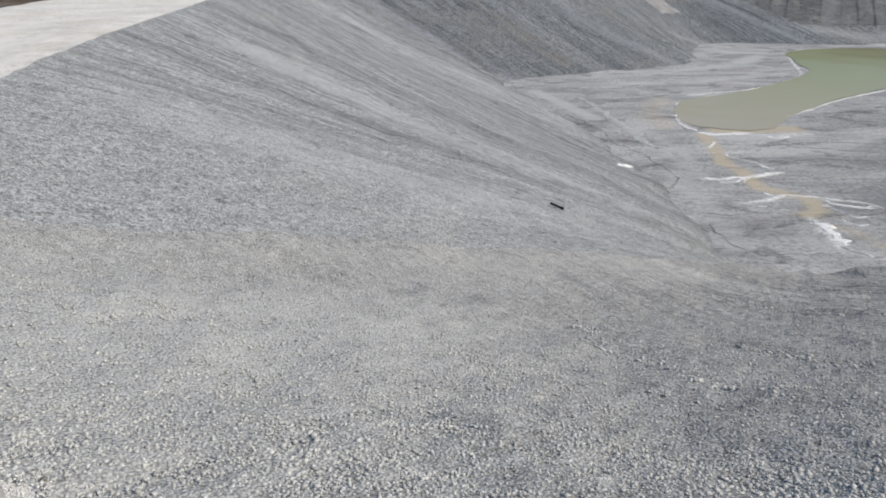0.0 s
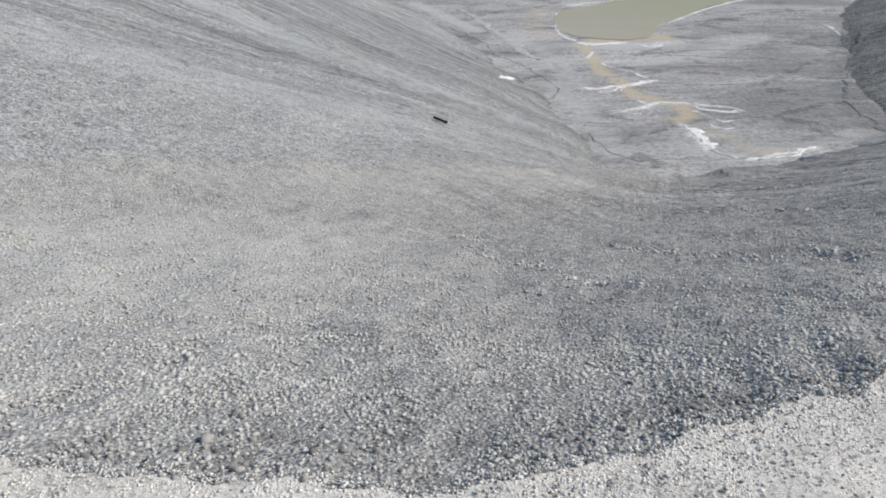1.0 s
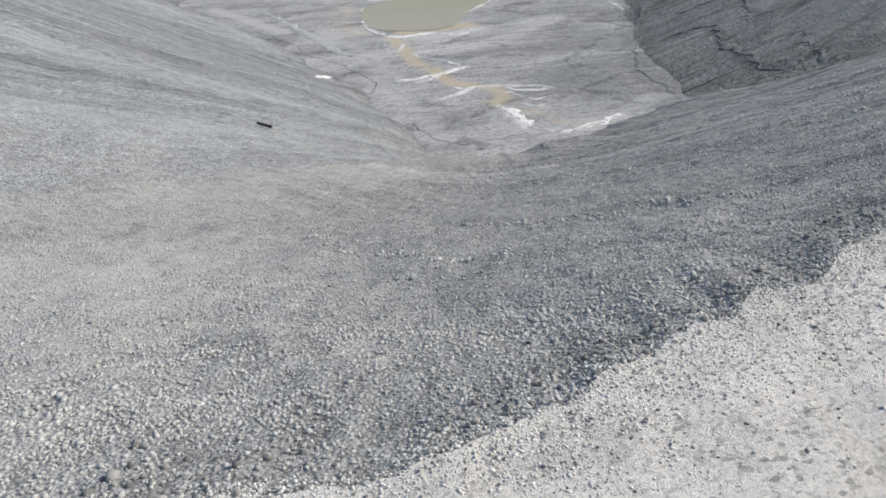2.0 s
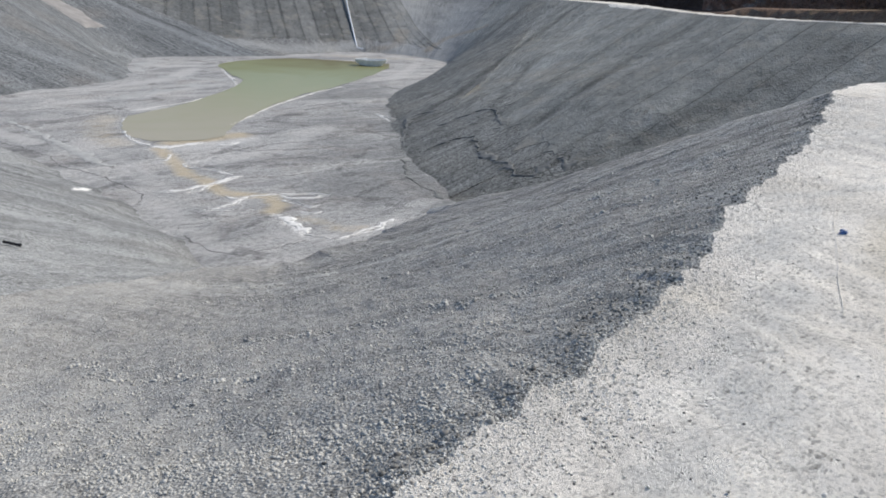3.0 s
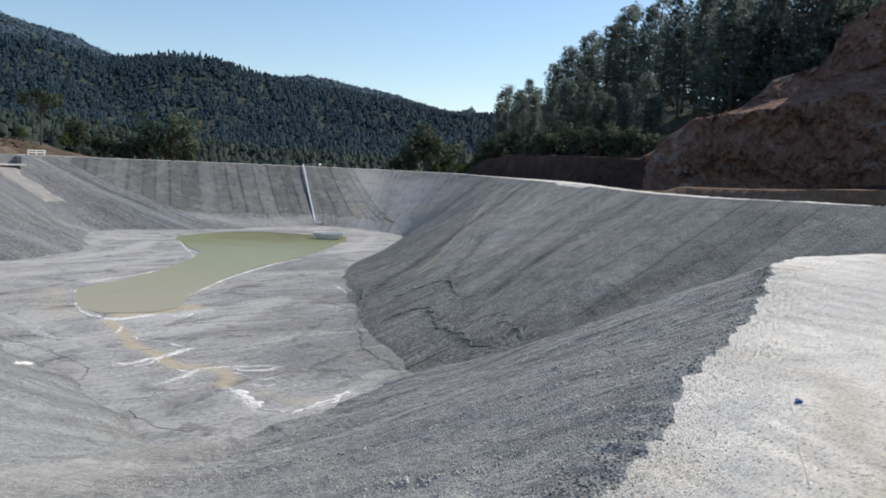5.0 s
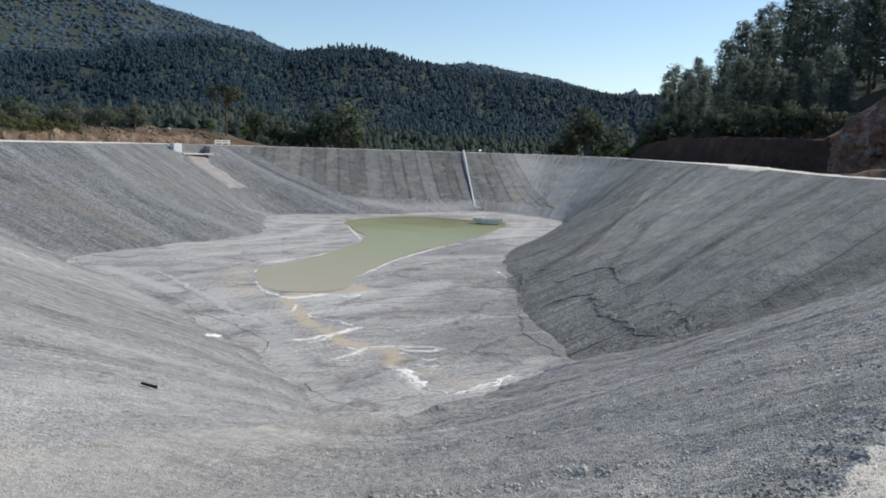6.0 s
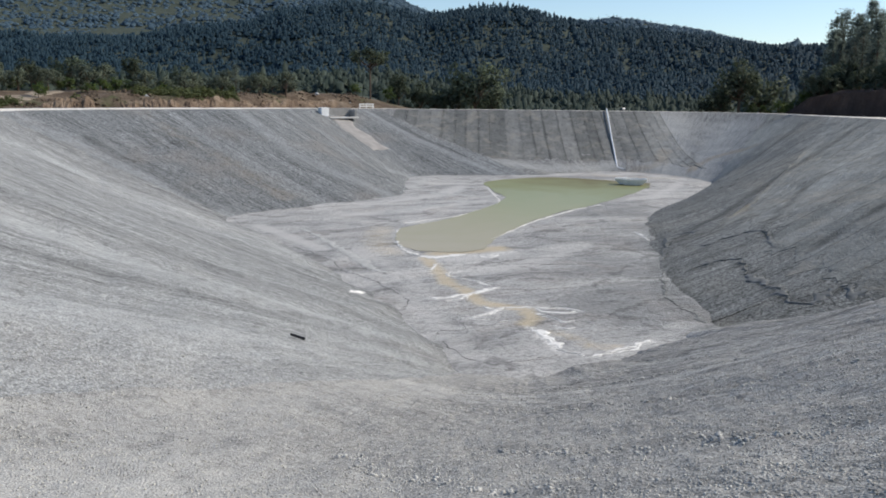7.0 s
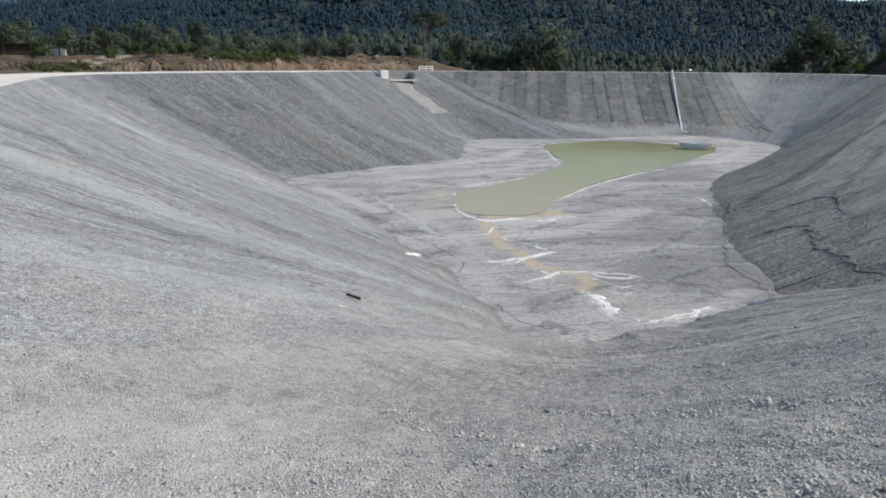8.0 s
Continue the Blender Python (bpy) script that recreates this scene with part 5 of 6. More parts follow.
def hill_spots(count, az0, az1, d0, d1, seed):
    rnd = random.Random(seed)
    out = []
    for _ in range(count):
        d = math.sqrt(rnd.uniform(d0 * d0, d1 * d1))
        az = rnd.uniform(az0, az1)
        x, y, z = land(az, d)
        if d > 330 or fbm(x * 0.02, y * 0.02, 9.0) > -0.55:
            out.append((x, y, z - 0.6))
    return out


forest("near_hill_forest", hill_spots(2600, -62, 34, 165, 400, 40), 2.6, 34, 0.36, M_FOOTWOOD, "dense dark green forest at the foot of the hill", 50, 1.3, 3)
forest("hill_forest", hill_spots(19000, -62, 34, 390, 655, 41), 2.7, 8, 0.45, M_HAZEWOOD, "dense pine forest on the near hillside, coloured haze blue", 51, 1.25, 2)
forest("mountain_forest", hill_spots(26000, -50, 34, 900, 1560, 42), 5.0, 2, 1.1, M_HAZEFARWOOD, "forest covering the mountain behind, coloured paler haze blue", 52, 1.0, 1)


# ---- single trees ----
def leaf_cloud(centres, sizes, leaves, leaf, rnd):
    """Small three-cornered leaf sprays round each centre."""
    c = np.repeat(np.array(centres), leaves, 0)
    s = np.repeat(np.array(sizes), leaves)[:, None]
    d = rnd.normal(size=c.shape)
    d /= np.linalg.norm(d, axis=1, keepdims=True)
    mid = c + d * s * rnd.random((len(c), 1)) ** 0.5
    face = d + (0, 0, 0.5) + rnd.normal(size=c.shape) * 0.5
    face /= np.linalg.norm(face, axis=1, keepdims=True)
    a = np.cross(face, rnd.normal(size=c.shape))
    a /= np.linalg.norm(a, axis=1, keepdims=True)
    b, spread = np.cross(face, a), rnd.normal(size=(len(c), 3, 2)) * leaf * 1.15
    e1, e2 = spread[:, 1] - spread[:, 0], spread[:, 2] - spread[:, 0]
    flip = e1[:, 0] * e2[:, 1] < e1[:, 1] * e2[:, 0]
    spread[flip] = spread[flip][:, ::-1]
    v = (mid[:, None, :] + spread[..., :1] * a[:, None, :] + spread[..., 1:] * b[:, None, :]).reshape(-1, 3)
    ways = c - np.mean(np.array(centres), 0)
    ways = 0.7 * ways / (np.linalg.norm(ways, axis=1, keepdims=True) + 1e-6) + 0.7 * d + 0.2 * rnd.normal(size=c.shape) + (0.0, 0.0, 0.6)
    ways /= np.linalg.norm(ways, axis=1, keepdims=True)
    return v, [(3 * k, 3 * k + 1, 3 * k + 2) for k in range(len(c))], np.repeat(ways, 3, 0)


def limb(bm, a, b, r0, r1, sides=6):
    a, b = Vector(a), Vector(b)
    q = (b - a).to_track_quat("Z", "Y")
    rings = []
    for p, r in ((a, r0), (b, r1)):
        rings.append([bm.verts.new(p + q @ Vector((r * math.cos(2 * math.pi * k / sides), r * math.sin(2 * math.pi * k / sides), 0))) for k in range(sides)])
    for k in range(sides):
        bm.faces.new((rings[0][k], rings[0][(k + 1) % sides], rings[1][(k + 1) % sides], rings[1][k]))
    bm.faces.new(rings[1])


def make_tree(name, kind, seed, height, material, label, category):
    """A tree as a thing: trunk with limbs, and a crown of leaf sprays with gaps."""
    rnd, nr = random.Random(seed), np.random.default_rng(seed)
    top = new(name)
    bm = bmesh.new()
    centres, sizes = [], []
    lean = Vector((rnd.uniform(-0.05, 0.05), rnd.uniform(-0.05, 0.05), 1))
    if kind == "pine":
        limb(bm, (0, 0, -0.6), lean * height * 0.5, 0.018 * height, 0.012 * height)
        limb(bm, lean * height * 0.5, lean * height * 0.97, 0.012 * height, 0.003 * height)
        for k in range(15):
            q = 0.2 + 0.78 * k / 14
            reach = height * (0.05 + 0.19 * (1 - q) ** 0.8) * rnd.uniform(0.75, 1.25)
            for j in range(5):
                if rnd.random() < 0.12:
                    continue
                turn = 2 * math.pi * (j / 5 + rnd.random() * 0.25 + k * 0.31)
                tip = lean * height * q + Vector((math.cos(turn) * reach, math.sin(turn) * reach, reach * rnd.uniform(0.0, 0.35)))
                limb(bm, lean * height * q, tip, 0.004 * height, 0.0015 * height, 4)
                for e in (0.4, 0.7, 1.0):
                    p = (lean * height * q).lerp(tip, e)
                    centres.append((p.x + rnd.uniform(-0.2, 0.2), p.y + rnd.uniform(-0.2, 0.2), p.z + rnd.uniform(-0.1, 0.3)))
                    sizes.append(height * rnd.uniform(0.03, 0.06))
        leaves, leaf = 26, 0.0095 * height
    elif kind == "umbrella":
        limb(bm, (0, 0, -0.6), lean * height * 0.72, 0.02 * height, 0.012 * height)
        for k in range(26):
            turn, reach = rnd.uniform(0, 2 * math.pi), height * 0.40 * math.sqrt(rnd.random())
            tip = lean * height * 0.72 + Vector((math.cos(turn) * reach, math.sin(turn) * reach, height * rnd.uniform(0.04, 0.26) * (1.1 - reach / height)))
            limb(bm, lean * height * rnd.uniform(0.55, 0.72), tip, 0.006 * height, 0.002 * height, 4)
            for _ in range(4):
                centres.append(tuple(tip + Vector((rnd.gauss(0, 0.05), rnd.gauss(0, 0.05), rnd.gauss(0, 0.025))) * height))
                sizes.append(height * rnd.uniform(0.04, 0.08))
        leaves, leaf = 26, 0.02 * height
    else:
        limb(bm, (0, 0, -0.4), lean * height * 0.35, 0.035 * height, 0.022 * height)
        for k in range(16):
            turn, reach = rnd.uniform(0, 2 * math.pi), height * 0.36 * math.sqrt(rnd.random())
            tip = lean * height * 0.35 + Vector((math.cos(turn) * reach, math.sin(turn) * reach, height * rnd.uniform(0.0, 0.52)))
            limb(bm, lean * height * 0.33, tip, 0.012 * height, 0.003 * height, 4)
            for _ in range(6):
                centres.append(tuple(tip + Vector((rnd.gauss(0, 0.09), rnd.gauss(0, 0.09), rnd.gauss(0, 0.07))) * height))
                sizes.append(height * rnd.uniform(0.05, 0.11))
        leaves, leaf = 22, 0.027 * height
    part("trunk", bm, M_BARK, top)
    v, f, ways = leaf_cloud(centres, sizes, leaves, leaf, nr)
    crown = new("crown", mesh_of("crown", v.tolist(), f, material, shade=False))
    rounded(crown.data, ways)
    crown.parent = top
    return tagged(top, label, category)


def plant(proto, az, d, size, rnd, first):
    x, y, z = land(az, d)
    m = pose(x, y, z - 0.1, 0, 0, rnd.uniform(0, 360))
    if proto not in first:
        first.add(proto)
        proto.matrix_basis = m
        ob = proto
        ob.scale = (size, size, size)
    else:
        ob = copy_thing(proto, m)
        ob.scale = (size, size, size)
    return ob


used = set()
rnd = random.Random(77)
PINES = [make_tree("pine_tree", "pine", 100 + k, 12.0, M_PINE, "tall dark green pine standing in the hillside grove", "tree") for k in range(5)]
OLIVES = [make_tree("olive_tree", "round", 200 + k, 4.0, M_OLIVE, "low grey-green olive tree behind the earth bank", "tree") for k in range(4)]
BUSHES = [make_tree("shrub", "round", 300 + k, 2.2, M_BUSH, "leafy green shrub on rough ground", "shrub") for k in range(3)]
DARKS = [make_tree("oak_tree", "round", 400 + k, 6.0, M_OAK, "dark green rounded tree beyond the crest road", "tree") for k in range(2)]
UMBRELLA = make_tree("umbrella_pine", "umbrella", 500, 7.0, M_OAK, "tall flat-topped pine with a bare trunk", "tree")
for t in PINES:
    tagged(t, group="pines of the grove")
for t in OLIVES:
    tagged(t, group="olive trees")

GROVE = [(-75, 15.5), (-65, 14.0), (-58.3, 12.2), (-56.5, 11.2), (-55.0, 9.9), (-52.8, 8.6), (-50.9, 7.3), (-48.9, 6.6), (-47.6, 4.6)]
for k in range(64):
    az = -47.9 - 27 * (k + rnd.random()) / 64
    row = k % 3
    d = (112, 124, 140)[row] + rnd.uniform(-6, 6) + 36 * smooth(-64, -56, az)
    x, y, z = land(az, d)
    want = 1.6 + d * math.tan(radians(table(GROVE, az) * rnd.uniform(0.72, 1.0))) - z
    plant(PINES[k % 5], az, d, min(max(want, 6.0), 29.0) / 12.0, rnd, used)
for az, d, h in ((-48.6, 112, 6.5), (-50.4, 110, 5.0), (-52.2, 110, 5.5), (-54.0, 104, 5.0), (-55.6, 100, 6.0), (-57.2, 100, 5.5), (-46.6, 114, 5.5), (-45.4, 116, 4.6)):
    plant(PINES[int(h * 2) % 5], az, d, h / 12.0, rnd, used)
plant(UMBRELLA, -16.1, 106, 1.0, rnd, used)
for az, d, h in ((-23.9, 112, 9.2), (-22.6, 114, 7.6), (-24.9, 116, 7.2), (-42.6, 114, 8.0), (-41.6, 118, 6.5), (-44.0, 116, 7.0), (-40.6, 120, 5.6), (-18.2, 112, 5.2), (-19.8, 114, 6.0), (-21.0, 112, 5.6), (4.4, 108, 4.6), (8.6, 114, 3.8), (0.3, 108, 4.4), (11.5, 120, 4.8), (15.5, 118, 4.5), (6.5, 118, 4.2), (-2.6, 116, 4.0), (2.4, 120, 4.6), (-8.2, 116, 3.8)):
    plant(DARKS[int(h * 3) % 2], az, d, h / 6.0, rnd, used)
for k in range(34):
    az = 15 - 26 * (k + rnd.random() * 0.8) / 34
    plant(OLIVES[k % 4], az, rnd.uniform(94, 114), rnd.uniform(0.5, 0.9), rnd, used)
plant(PINES[2], -6.5, 104, 0.33, rnd, used)
for k in range(26):
    az = 12 - 20 * rnd.random()
    plant(BUSHES[k % 3], az, rnd.uniform(90, 104), rnd.uniform(0.4, 0.9), rnd, used)
for az, d, s in ((-45.9, 108, 1.1), (-45.2, 110, 1.0), (-46.7, 108, 1.2), (-44.4, 112, 0.9), (-43.4, 113, 1.1), (-47.6, 108, 1.0), (-15.0, 104, 0.8), (-17.4, 106, 1.0)):
    plant(BUSHES[int(s * 10) % 3], az, d, s, rnd, used)


for k in range(20):
    az = -48.5 - 11.5 * (k + rnd.random()) / 20
    plant(PINES[k % 5], az, table(WALL, az) + rnd.uniform(16, 26), rnd.uniform(0.5, 0.85), rnd, used)
for k in range(54):
    az = -46.5 - 13.5 * rnd.random()
    low = plant(DARKS[k % 2], az, table(WALL, az) + rnd.uniform(6, 22), rnd.uniform(0.4, 0.85), rnd, used)
    low.location.z -= 1.5 * low.scale.z


# ---- things round the pond ----
M_CONCRETE = plain("pale concrete", (0.56, 0.55, 0.52), 0.85, vary=0.12, scale=2)
M_GREYCONC = plain("grey concrete", (0.27, 0.265, 0.25), 0.9, vary=0.2, scale=1.5)
M_WHITE = plain("white paint", (0.78, 0.78, 0.76), 0.5, vary=0.06)
M_PVC = plain("grey white plastic", (0.78, 0.78, 0.77), 0.45, vary=0.08)
M_BLACK = plain("black plastic", (0.018, 0.018, 0.02), 0.55, vary=0.2)
M_BLUE = plain("blue plastic", (0.10, 0.19, 0.40), 0.45, vary=0.2, scale=30)
M_DARKWALL = plain("dark boarding", (0.05, 0.035, 0.028), 0.9, vary=0.3)
M_HULL = plain("weathered white hull", (0.78, 0.76, 0.70), 0.7, vary=0.12)
M_CHUTE = plain("silt-stained lining", (0.31, 0.292, 0.27), 0.9, vary=0.16, scale=1.2)


def box(bm, centre, size, turn=0.0, bevel=0.02):
    m = Matrix.Translation(centre) @ Matrix.Rotation(turn, 4, "Z") @ Matrix.Diagonal((*size, 1))
    made = bmesh.ops.create_cube(bm, size=1.0, matrix=m)
    if bevel:
        edges = list({e for v in made["verts"] for e in v.link_edges})
        bmesh.ops.bevel(bm, geom=edges, offset=bevel, segments=1, affect="EDGES")


def single(name, size, material, parent, centre=(0, 0, 0), turn=0.0, bevel=0.02, label=""):
    bm = bmesh.new()
    box(bm, centre, size, turn, bevel)
    return part(name, bm, material, parent, label)


def tube(points, radius, hollow=0.0, sides=14):
    """A pipe along points; hollow: inner radius."""
    bm = bmesh.new()
    shells = []
    for r in (radius, hollow) if hollow else (radius,):
        rings = []
        for k, p in enumerate(points):
            a, b = Vector(points[max(0, k - 1)]), Vector(points[min(len(points) - 1, k + 1)])
            q = (b - a).to_track_quat("Z", "Y")
            rings.append([bm.verts.new(Vector(p) + q @ Vector((r * math.cos(2 * math.pi * j / sides), r * math.sin(2 * math.pi * j / sides), 0))) for j in range(sides)])
        for u, w in zip(rings, rings[1:]):
            for j in range(sides):
                bm.faces.new((u[j], u[(j + 1) % sides], w[(j + 1) % sides], w[j]))
        shells.append(rings)
    for end in (0, -1):
        if hollow:
            for j in range(sides):
                bm.faces.new((shells[0][end][j], shells[0][end][(j + 1) % sides], shells[1][end][(j + 1) % sides], shells[1][end][j]))
        else:
            bm.faces.new(shells[0][end])
    bmesh.ops.recalc_face_normals(bm, faces=bm.faces[:])
    return bm


# drain pipe down the far bank
pipe = tagged(new("drain_pipe"), "long white plastic pipe lying down the far bank", "pipe")
pipe.location = (52.9, 79.9, 0.0)
base = Vector(pipe.location)
run = []
for k in range(12):
    t = k / 11
    x, y = 52.9 + (46.9 - 52.9) * t, 79.9 + (68.3 - 79.9) * t
    run.append(Vector((x, y, 0.28 - 6.0 * t + 0.05 * math.sin(9 * t))) - base)
line = part("pipe", tube([tuple(p) for p in run], 0.085), M_PVC, pipe)
part("pipe_bend", tube([tuple(run[-1]), tuple(run[-1] + Vector((0.15, -0.35, -0.05))), tuple(run[-1] + Vector((0.55, -0.85, -0.15)))], 0.11, 0.09), M_PVC, pipe, "short bent grey outlet end")
for t in (2, 5, 8):
    part("pipe_joint", tube([tuple(run[t] - (run[t + 1] - run[t]).normalized() * 0.12), tuple(run[t] + (run[t + 1] - run[t]).normalized() * 0.12)], 0.13), M_PVC, line)


def boat():
    """A flat-bottomed punt with a raking bow and stern."""
    top = new("boat")
    sections = ((-1.38, 0.30, 0.50, 0.38), (-1.0, 0.48, 0.52, 0.10), (-0.4, 0.55, 0.50, 0.0), (0.4, 0.55, 0.50, 0.0), (1.0, 0.48, 0.53, 0.08), (1.38, 0.26, 0.58, 0.40))
    for shell, (grow, name, material) in enumerate(((0.0, "hull", M_HULL),)):
        bm = bmesh.new()
        outer, inner = [], []
        for x, half, rim, keel in sections:
            outer.append([bm.verts.new(p) for p in ((x, -half, rim), (x, -half * 0.82, keel), (x, half * 0.82, keel), (x, half, rim))])
            inner.append([bm.verts.new(p) for p in ((x * 0.96, -half + 0.05, rim), (x * 0.95, -half * 0.78 + 0.03, keel + 0.06), (x * 0.95, half * 0.78 - 0.03, keel + 0.06), (x * 0.96, half - 0.05, rim))])
        for rings, flip in ((outer, False), (inner, True)):
            for a, b in zip(rings, rings[1:]):
                for k in range(3):
                    q = (a[k], b[k], b[k + 1], a[k + 1])
                    bm.faces.new(q[::-1] if flip else q)
        for a, b, c, d in ((outer[k][s], outer[k + 1][s], inner[k + 1][s], inner[k][s]) for k in range(5) for s in (0, 3)):
            bm.faces.new((a, b, c, d))
        for e in (0, -1):
            bm.faces.new(outer[e])
            bm.faces.new(inner[e])
            bm.faces.new((outer[e][0], inner[e][0], inner[e][3], outer[e][3]))
        bmesh.ops.recalc_face_normals(bm, faces=bm.faces[:])
        hull = part(name, bm, material, top)
    for side in (-1, 1):
        part("gunwale", tube([(x, side * half, rim) for x, half, rim, _ in sections], 0.035, sides=8), M_WHITE, hull, "white rounded gunwale")
    for x in (-0.65, 0.55):
        single("thwart", (0.22, 0.95, 0.04), M_WHITE, hull, (x, 0, 0.40), bevel=0.01)
    single("motor_box", (0.34, 0.30, 0.24), M_WHITE, top, (-0.5, 0.05, 0.52), bevel=0.03, label="white box on the thwart")
    return tagged(top, "small weathered white punt aground beside the water", "boat")


punt = boat()
punt.matrix_basis = pose(40.1, 56.3, FLOOR + 0.03, 2, 1, -40)

# inlet headwall, chute and rails on the far left crest
head = tagged(new("inlet_headwall"), "pale concrete inlet headwall set into the crest", "headwall")
head.matrix_basis = pose(19.6, 81.3, 0.0, 0, 0, 20)
single("pier", (0.95, 0.7, 1.0), M_WHITE, head, (-1.75, -0.2, -0.15), bevel=0.03, label="bright white concrete pier")
single("back_wall", (3.4, 0.3, 0.85), M_GREYCONC, head, (0.4, 0.5, -0.15), bevel=0.02, label="shaded grey back wall")
single("side_wall", (0.3, 1.3, 0.7), M_GREYCONC, head, (2.1, 0.0, -0.25), bevel=0.02)
single("apron", (3.7, 1.2, 0.14), M_CONCRETE, head, (0.3, -0.55, -0.72), bevel=0.02, label="flat pale concrete apron")


def chute():
    verts, cols, rows = [], 9, 16
    i_lo, i_hi = START[n_left + 2], START[n_left + 4]
    for r in range(rows):
        for c in range(cols):
            s, q = c / (cols - 1), r / (rows - 1)
            i = ring_at(along[i_lo] + (along[i_hi] - along[i_lo]) * (0.44 + 0.15 * s + 0.03 * fbm(q * 4, s)))
            p, _, _ = bank_point(i, 0.10 + 0.52 * q, 0.05)
            rim = c in (0, cols - 1) or r in (0, rows - 1)
            verts.append((p[0], p[1], p[2] + (-0.05 if rim else 0.09)))
    return tagged(new("chute", mesh_of("chute", verts, grid_faces(rows, cols), M_CHUTE)), "pale silt-stained chute running down from the headwall", "chute", kind="structure")


chute()


def rail(x, y, z, length, turn, label, category="guard rail"):
    top = new("guard_rail")
    for k in range(3):
        single("post", (0.10, 0.10, 0.6), M_WHITE, top, ((k - 1) * (length / 2 - 0.1), 0, 0.28), bevel=0.01)
    for h in (0.28, 0.52):
        single("beam", (length, 0.06, 0.10), M_WHITE, top, (0, -0.08, h), bevel=0.015)
    top.matrix_basis = pose(x, y, z, 0, 0, turn)
    return tagged(top, label, category)


rail(25.0, 88.4, 0.12, 2.0, 15, "short white guard rail beside the crest road")
board = tagged(new("marker_board"), "small white marker board on the far crest", "marker board")
single("plate", (0.85, 0.05, 0.18), M_WHITE, board, (0, 0, 0.34), bevel=0.01)
for s in (-0.4, 0.4):
    single("leg", (0.06, 0.06, 0.42), M_GREYCONC, board, (s * 0.8, 0.04, 0.16), bevel=0.008)
board.matrix_basis = pose(56.2, 81.0, -0.02, 0, 0, 35)

# shed at the end of the dirt track
shed = tagged(new("shed"), "long low dark shed with a pale end panel", "shed")
x, y, z = land(11.6, 96)
shed.matrix_basis = pose(x, y, z - 0.1, 0, 0, 6)
single("wall", (7.6, 2.4, 1.15), M_DARKWALL, shed, (-1.0, 0, 0.55), bevel=0.03)
single("roof", (8.0, 2.8, 0.12), M_DARKWALL, shed, (-1.0, 0, 1.2), bevel=0.03, label="flat dark roof")
single("end_panel", (0.16, 2.3, 1.1), M_WHITE, shed, (2.9, -0.1, 0.55), bevel=0.02, label="white end panel")
single("stacked_slab", (1.7, 1.2, 0.7), M_CONCRETE, shed, (4.0, -0.1, 0.33), bevel=0.04, label="stack of pale slabs")


def loose_rock(name, at, size, seed, material, label, category="rock"):
    r = random.Random(seed)
    bm = bmesh.new()
    bmesh.ops.create_icosphere(bm, subdivisions=2, radius=1.0)
    sx, sy, sz = (size * r.uniform(0.7, 1.2) for _ in range(3))
    for v in bm.verts:
        k = 1 + 0.35 * fbm(v.co.x * 1.4 + seed, v.co.y * 1.4, v.co.z * 1.4)
        v.co = Vector((v.co.x * sx * k, v.co.y * sy * k, v.co.z * sz * 0.7 * k))
    me = bpy.data.meshes.new(name)
    bm.to_mesh(me)
    bm.free()
    me.materials.append(material)
    ob = new(name, me)
    ob.matrix_basis = pose(*at, r.uniform(-15, 15), r.uniform(-15, 15), r.uniform(0, 360))
    return tagged(ob, label, category)


for k in range(16):
    az = 7 - 22 * rnd.random()
    x, y, z = land(az, rnd.uniform(80, 86) if az > -9 else rnd.uniform(96, 100))
    tagged(loose_rock("rubble_block", (x, y, z - 0.01), rnd.uniform(0.10, 0.28), k, M_CONCRETE if k % 3 else M_GREYCONC, "pale block of rubble on the earth bank"), group="rubble blocks")

def scarp():
    """The eroded front of the earth bank behind the left crest, cut by gullies."""
    cols, rows, verts = 420, 16, []
    for r in range(rows):
        for c in range(cols):
            az = 11.0 - 27.0 * c / (cols - 1)
            d = 70.0
            for _ in range(12):
                d += 0.7 * (9.0 - outside(-math.sin(radians(az)) * d, math.cos(radians(az)) * d))
            t = r / (rows - 4)
            foot = land(az, d)[2]
            s = az * 1.5
            tall = max(0.1, (1.0 + 1.1 * fbm(s * 0.22, 2.0) + 0.3 * fbm(s * 0.9, 5.0)) * smooth(-16.0, -13.0, az) * (1 - smooth(5.0, 10.0, az)))
            gully = 0.7 * fbm(s * 0.6, 0.5 * t, 4.0) + 0.3 * abs(fbm(s * 1.7, 1.2 * t, 9.0)) + 0.14 * fbm(s * 5.0, 5.0 * t, 7.0)
            go = d + 0.2 + 1.6 * min(t, 1) ** 1.6 + gully * math.sin(math.pi * min(1.0, 0.1 + 0.8 * t)) + max(0.0, t - 1) * 14
            x, y, z = land(az, go)
            top = foot + tall * min(1.0, t) ** 0.8 + 0.12 * fbm(s * 3.0, 3.0 * t, 1.0)
            verts.append((x, y, top if t <= 1 else top + (z - 0.3 - top) * smooth(1.0, 1.0 + 3 / (rows - 4), t)))
    ob = new("earth_bank", mesh_of("earth_bank", verts, grid_faces(rows, cols), M_SCARPEARTH, shade=False))
    return tagged(ob, "low eroded bank of tan and brown earth", "earth bank", kind="structure")


M_SCARPEARTH = earth_material("eroded tan earth", (0.10, 0.07, 0.048), (0.20, 0.145, 0.10), (0.33, 0.26, 0.19), scale=2.5)
scarp()


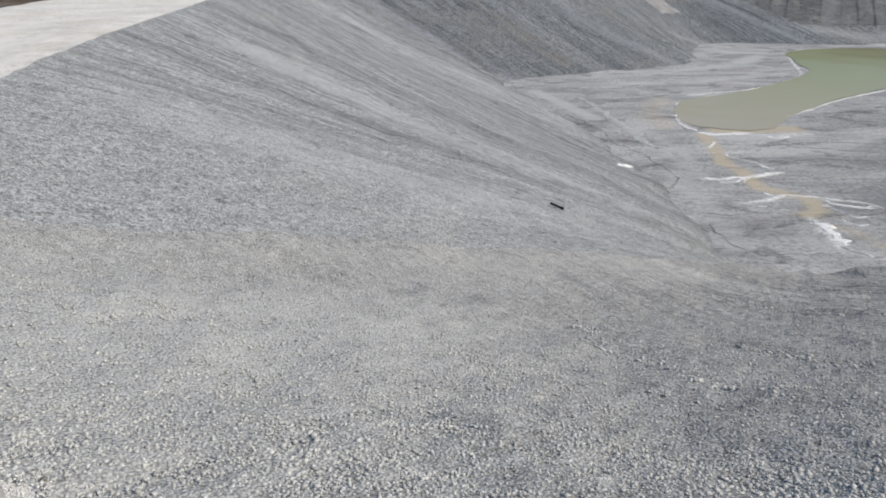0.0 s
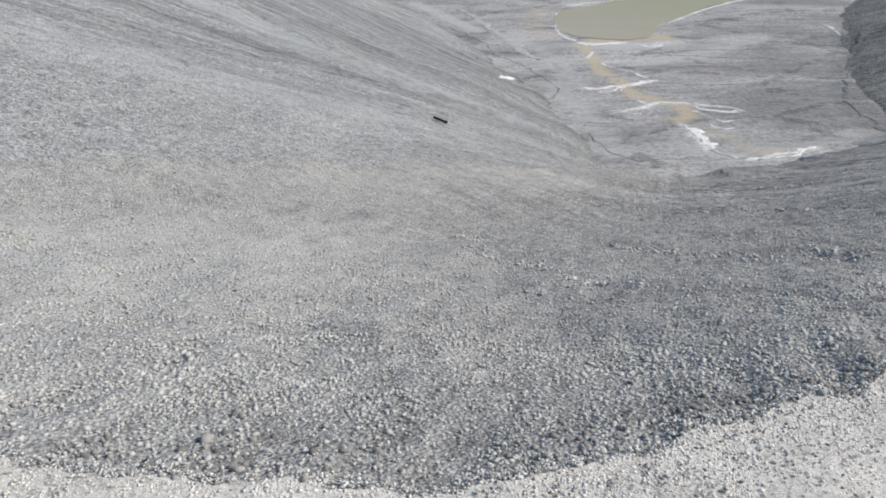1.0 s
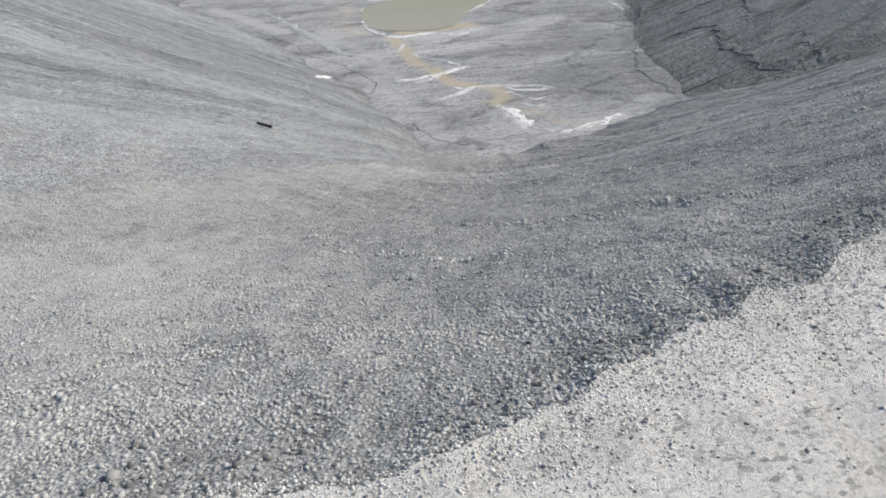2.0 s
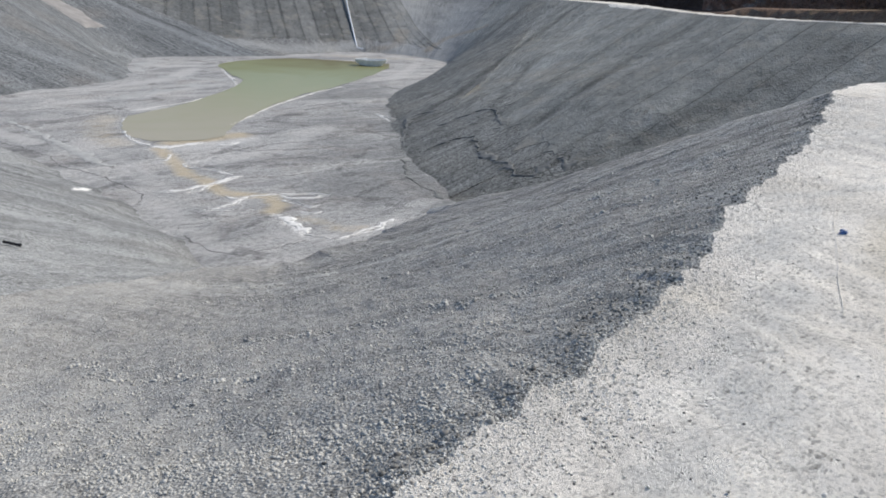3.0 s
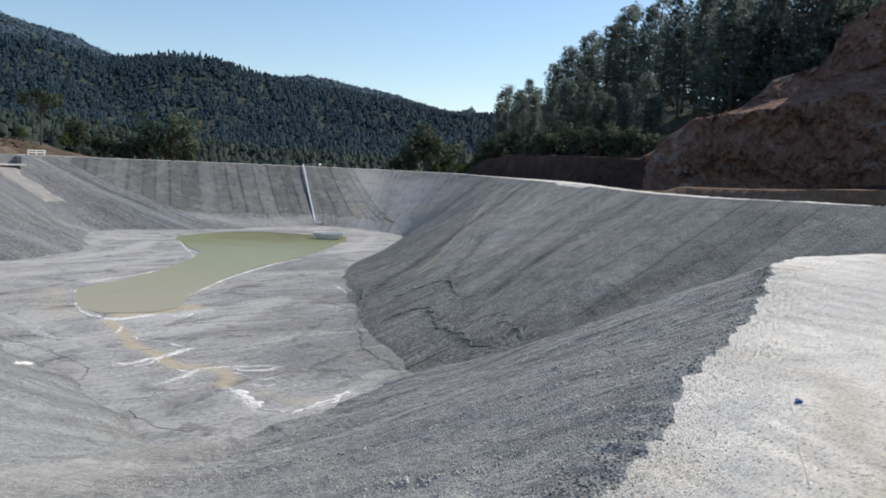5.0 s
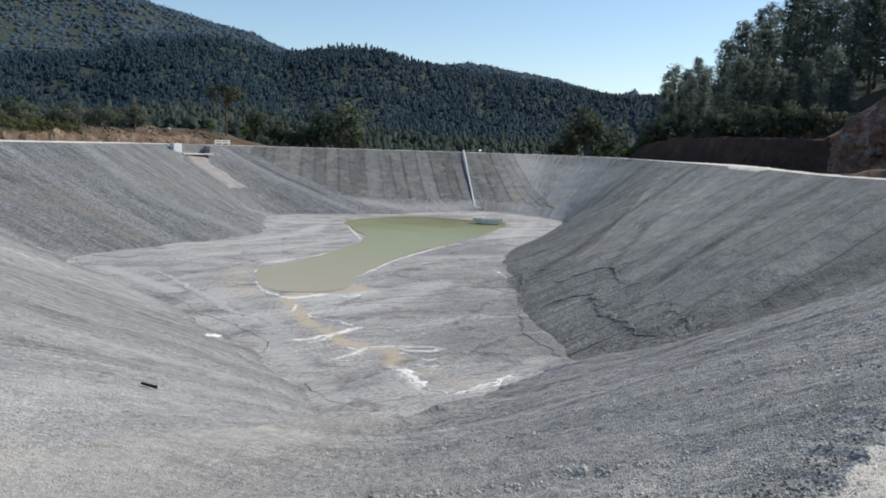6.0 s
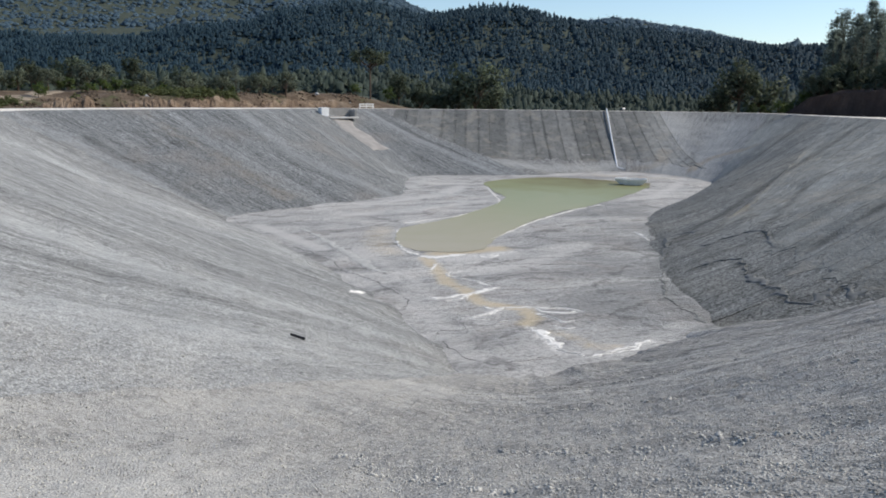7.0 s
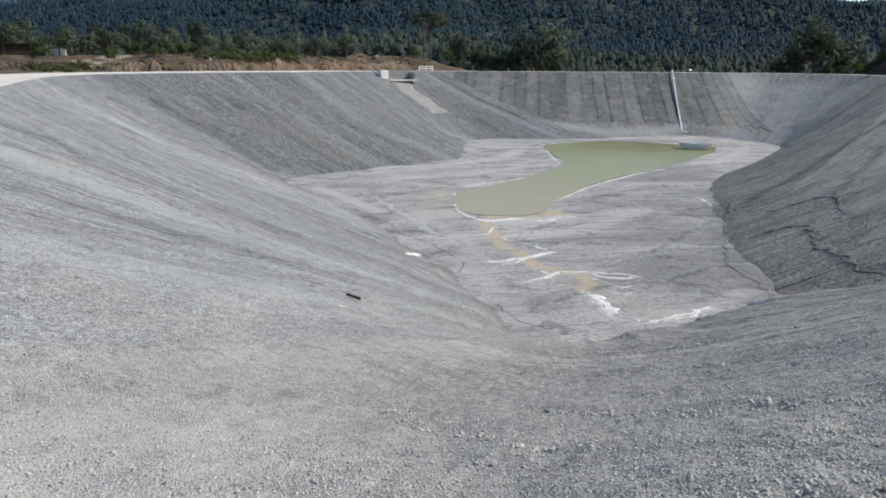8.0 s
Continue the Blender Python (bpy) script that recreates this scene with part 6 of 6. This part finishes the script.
def rough_ground():
    """Clods and grass tufts on the earth bank."""
    r = np.random.default_rng(91)
    clods, tufts = [], []
    while len(clods) < 5200:
        az, d = r.uniform(-16, 14), r.uniform(72, 112)
        x, y, z = land(az, d)
        w = outside(x, y)
        if 8.5 < w < 24:
            if fbm(x * 0.25, y * 0.25, 8.0) > -0.1:
                clods.append((x, y, z))
            if fbm(x * 0.10, y * 0.10, 12.0) > 0.28 and w > 11:
                tufts.append((x, y, z - 0.05))
    scatter("earth_clods", np.array(clods), 0.04 + 0.22 * r.random(len(clods)) ** 4, 20, M_GROUND, "brown clods and stones on the earth bank", "clods", 92, 0.8, 0.3)
    forest("grass_tufts", tufts, 0.5, 26, 0.09, M_GRASS, "green grass and weeds on the earth bank", 93, 0.7)


rough_ground()

# black pipe offcut on the left bank
offcut = tagged(new("pipe_offcut"), "short black plastic pipe offcut lying on the gravel", "pipe offcut")
part("pipe", tube([(-0.17, 0, 0), (-0.06, 0, 0), (0.06, 0, 0), (0.17, 0, 0)], 0.032, 0.026), M_BLACK, offcut)
part("collar", tube([(0.12, 0, 0), (0.19, 0, 0)], 0.038, 0.031), M_BLACK, offcut)
offcut.matrix_basis = pose(2.85, 16.95, -3.9, 0, 12, -38)


def scrap():
    bm = bmesh.new()
    bmesh.ops.create_icosphere(bm, subdivisions=3, radius=1.0)
    for v in bm.verts:
        c = v.co.copy()
        k = 0.75 + 0.55 * fbm(c.x * 2.3, c.y * 2.3, c.z * 2.3)
        v.co = Vector((c.x * 0.05 * k, c.y * 0.035 * k, max(-0.012, c.z * 0.03 * k + 0.012 * fbm(c.x * 5, c.y * 5))))
    me = bpy.data.meshes.new("plastic_scrap")
    bm.to_mesh(me)
    bm.free()
    me.materials.append(M_BLUE)
    ob = new("plastic_scrap", me)
    ob.location = (5.16, 1.91, on_road(5.16, 1.91) + 0.008)
    ob.scale = (0.75, 0.75, 0.75)
    return tagged(ob, "crumpled scrap of blue plastic on the pale platform", "litter")


scrap()
for k, (x, y) in enumerate(((1.95, 0.98), (2.25, 0.75), (2.9, 1.05), (3.1, 1.45))):
    tagged(loose_rock("loose_stone", (x, y, 0.028), 0.007 + 0.003 * (k % 3), 60 + k, M_STONE, "dark loose stone on the pale platform", "stone"), group="loose stones")

# pale ballast spilled over the right crest, and the dirt track behind the left one
i_spill = START[k_right + 3]
patch_on_bank("ballast_spill", i_spill, 0.002, 9.0, 0.03, M_ROAD, "pale ballast spilled over the crest of the bank", 0.03, 0.05, 0.6)


def track():
    verts, rows, cols = [], 40, 7
    for r in range(rows):
        q = r / (rows - 1)
        az, d = 11.5 - 6.5 * q ** 0.7, 78 + 22 * q
        for c in range(cols):
            s = 2 * c / (cols - 1) - 1
            x, y, z = land(az + s * (1.7 - 0.8 * q) * (1 + 0.15 * fbm(q * 6, s)), d)
            verts.append((x, y, z + (0.05 if abs(s) < 0.99 else -0.15)))
    return tagged(new("dirt_track", mesh_of("dirt_track", verts, grid_faces(rows, cols), M_TRACK)), "pale dirt track climbing over the earth bank", "track", kind="structure")


M_TRACK = earth_material("pale dirt", (0.24, 0.19, 0.14), (0.34, 0.28, 0.21), (0.42, 0.36, 0.28))
track()
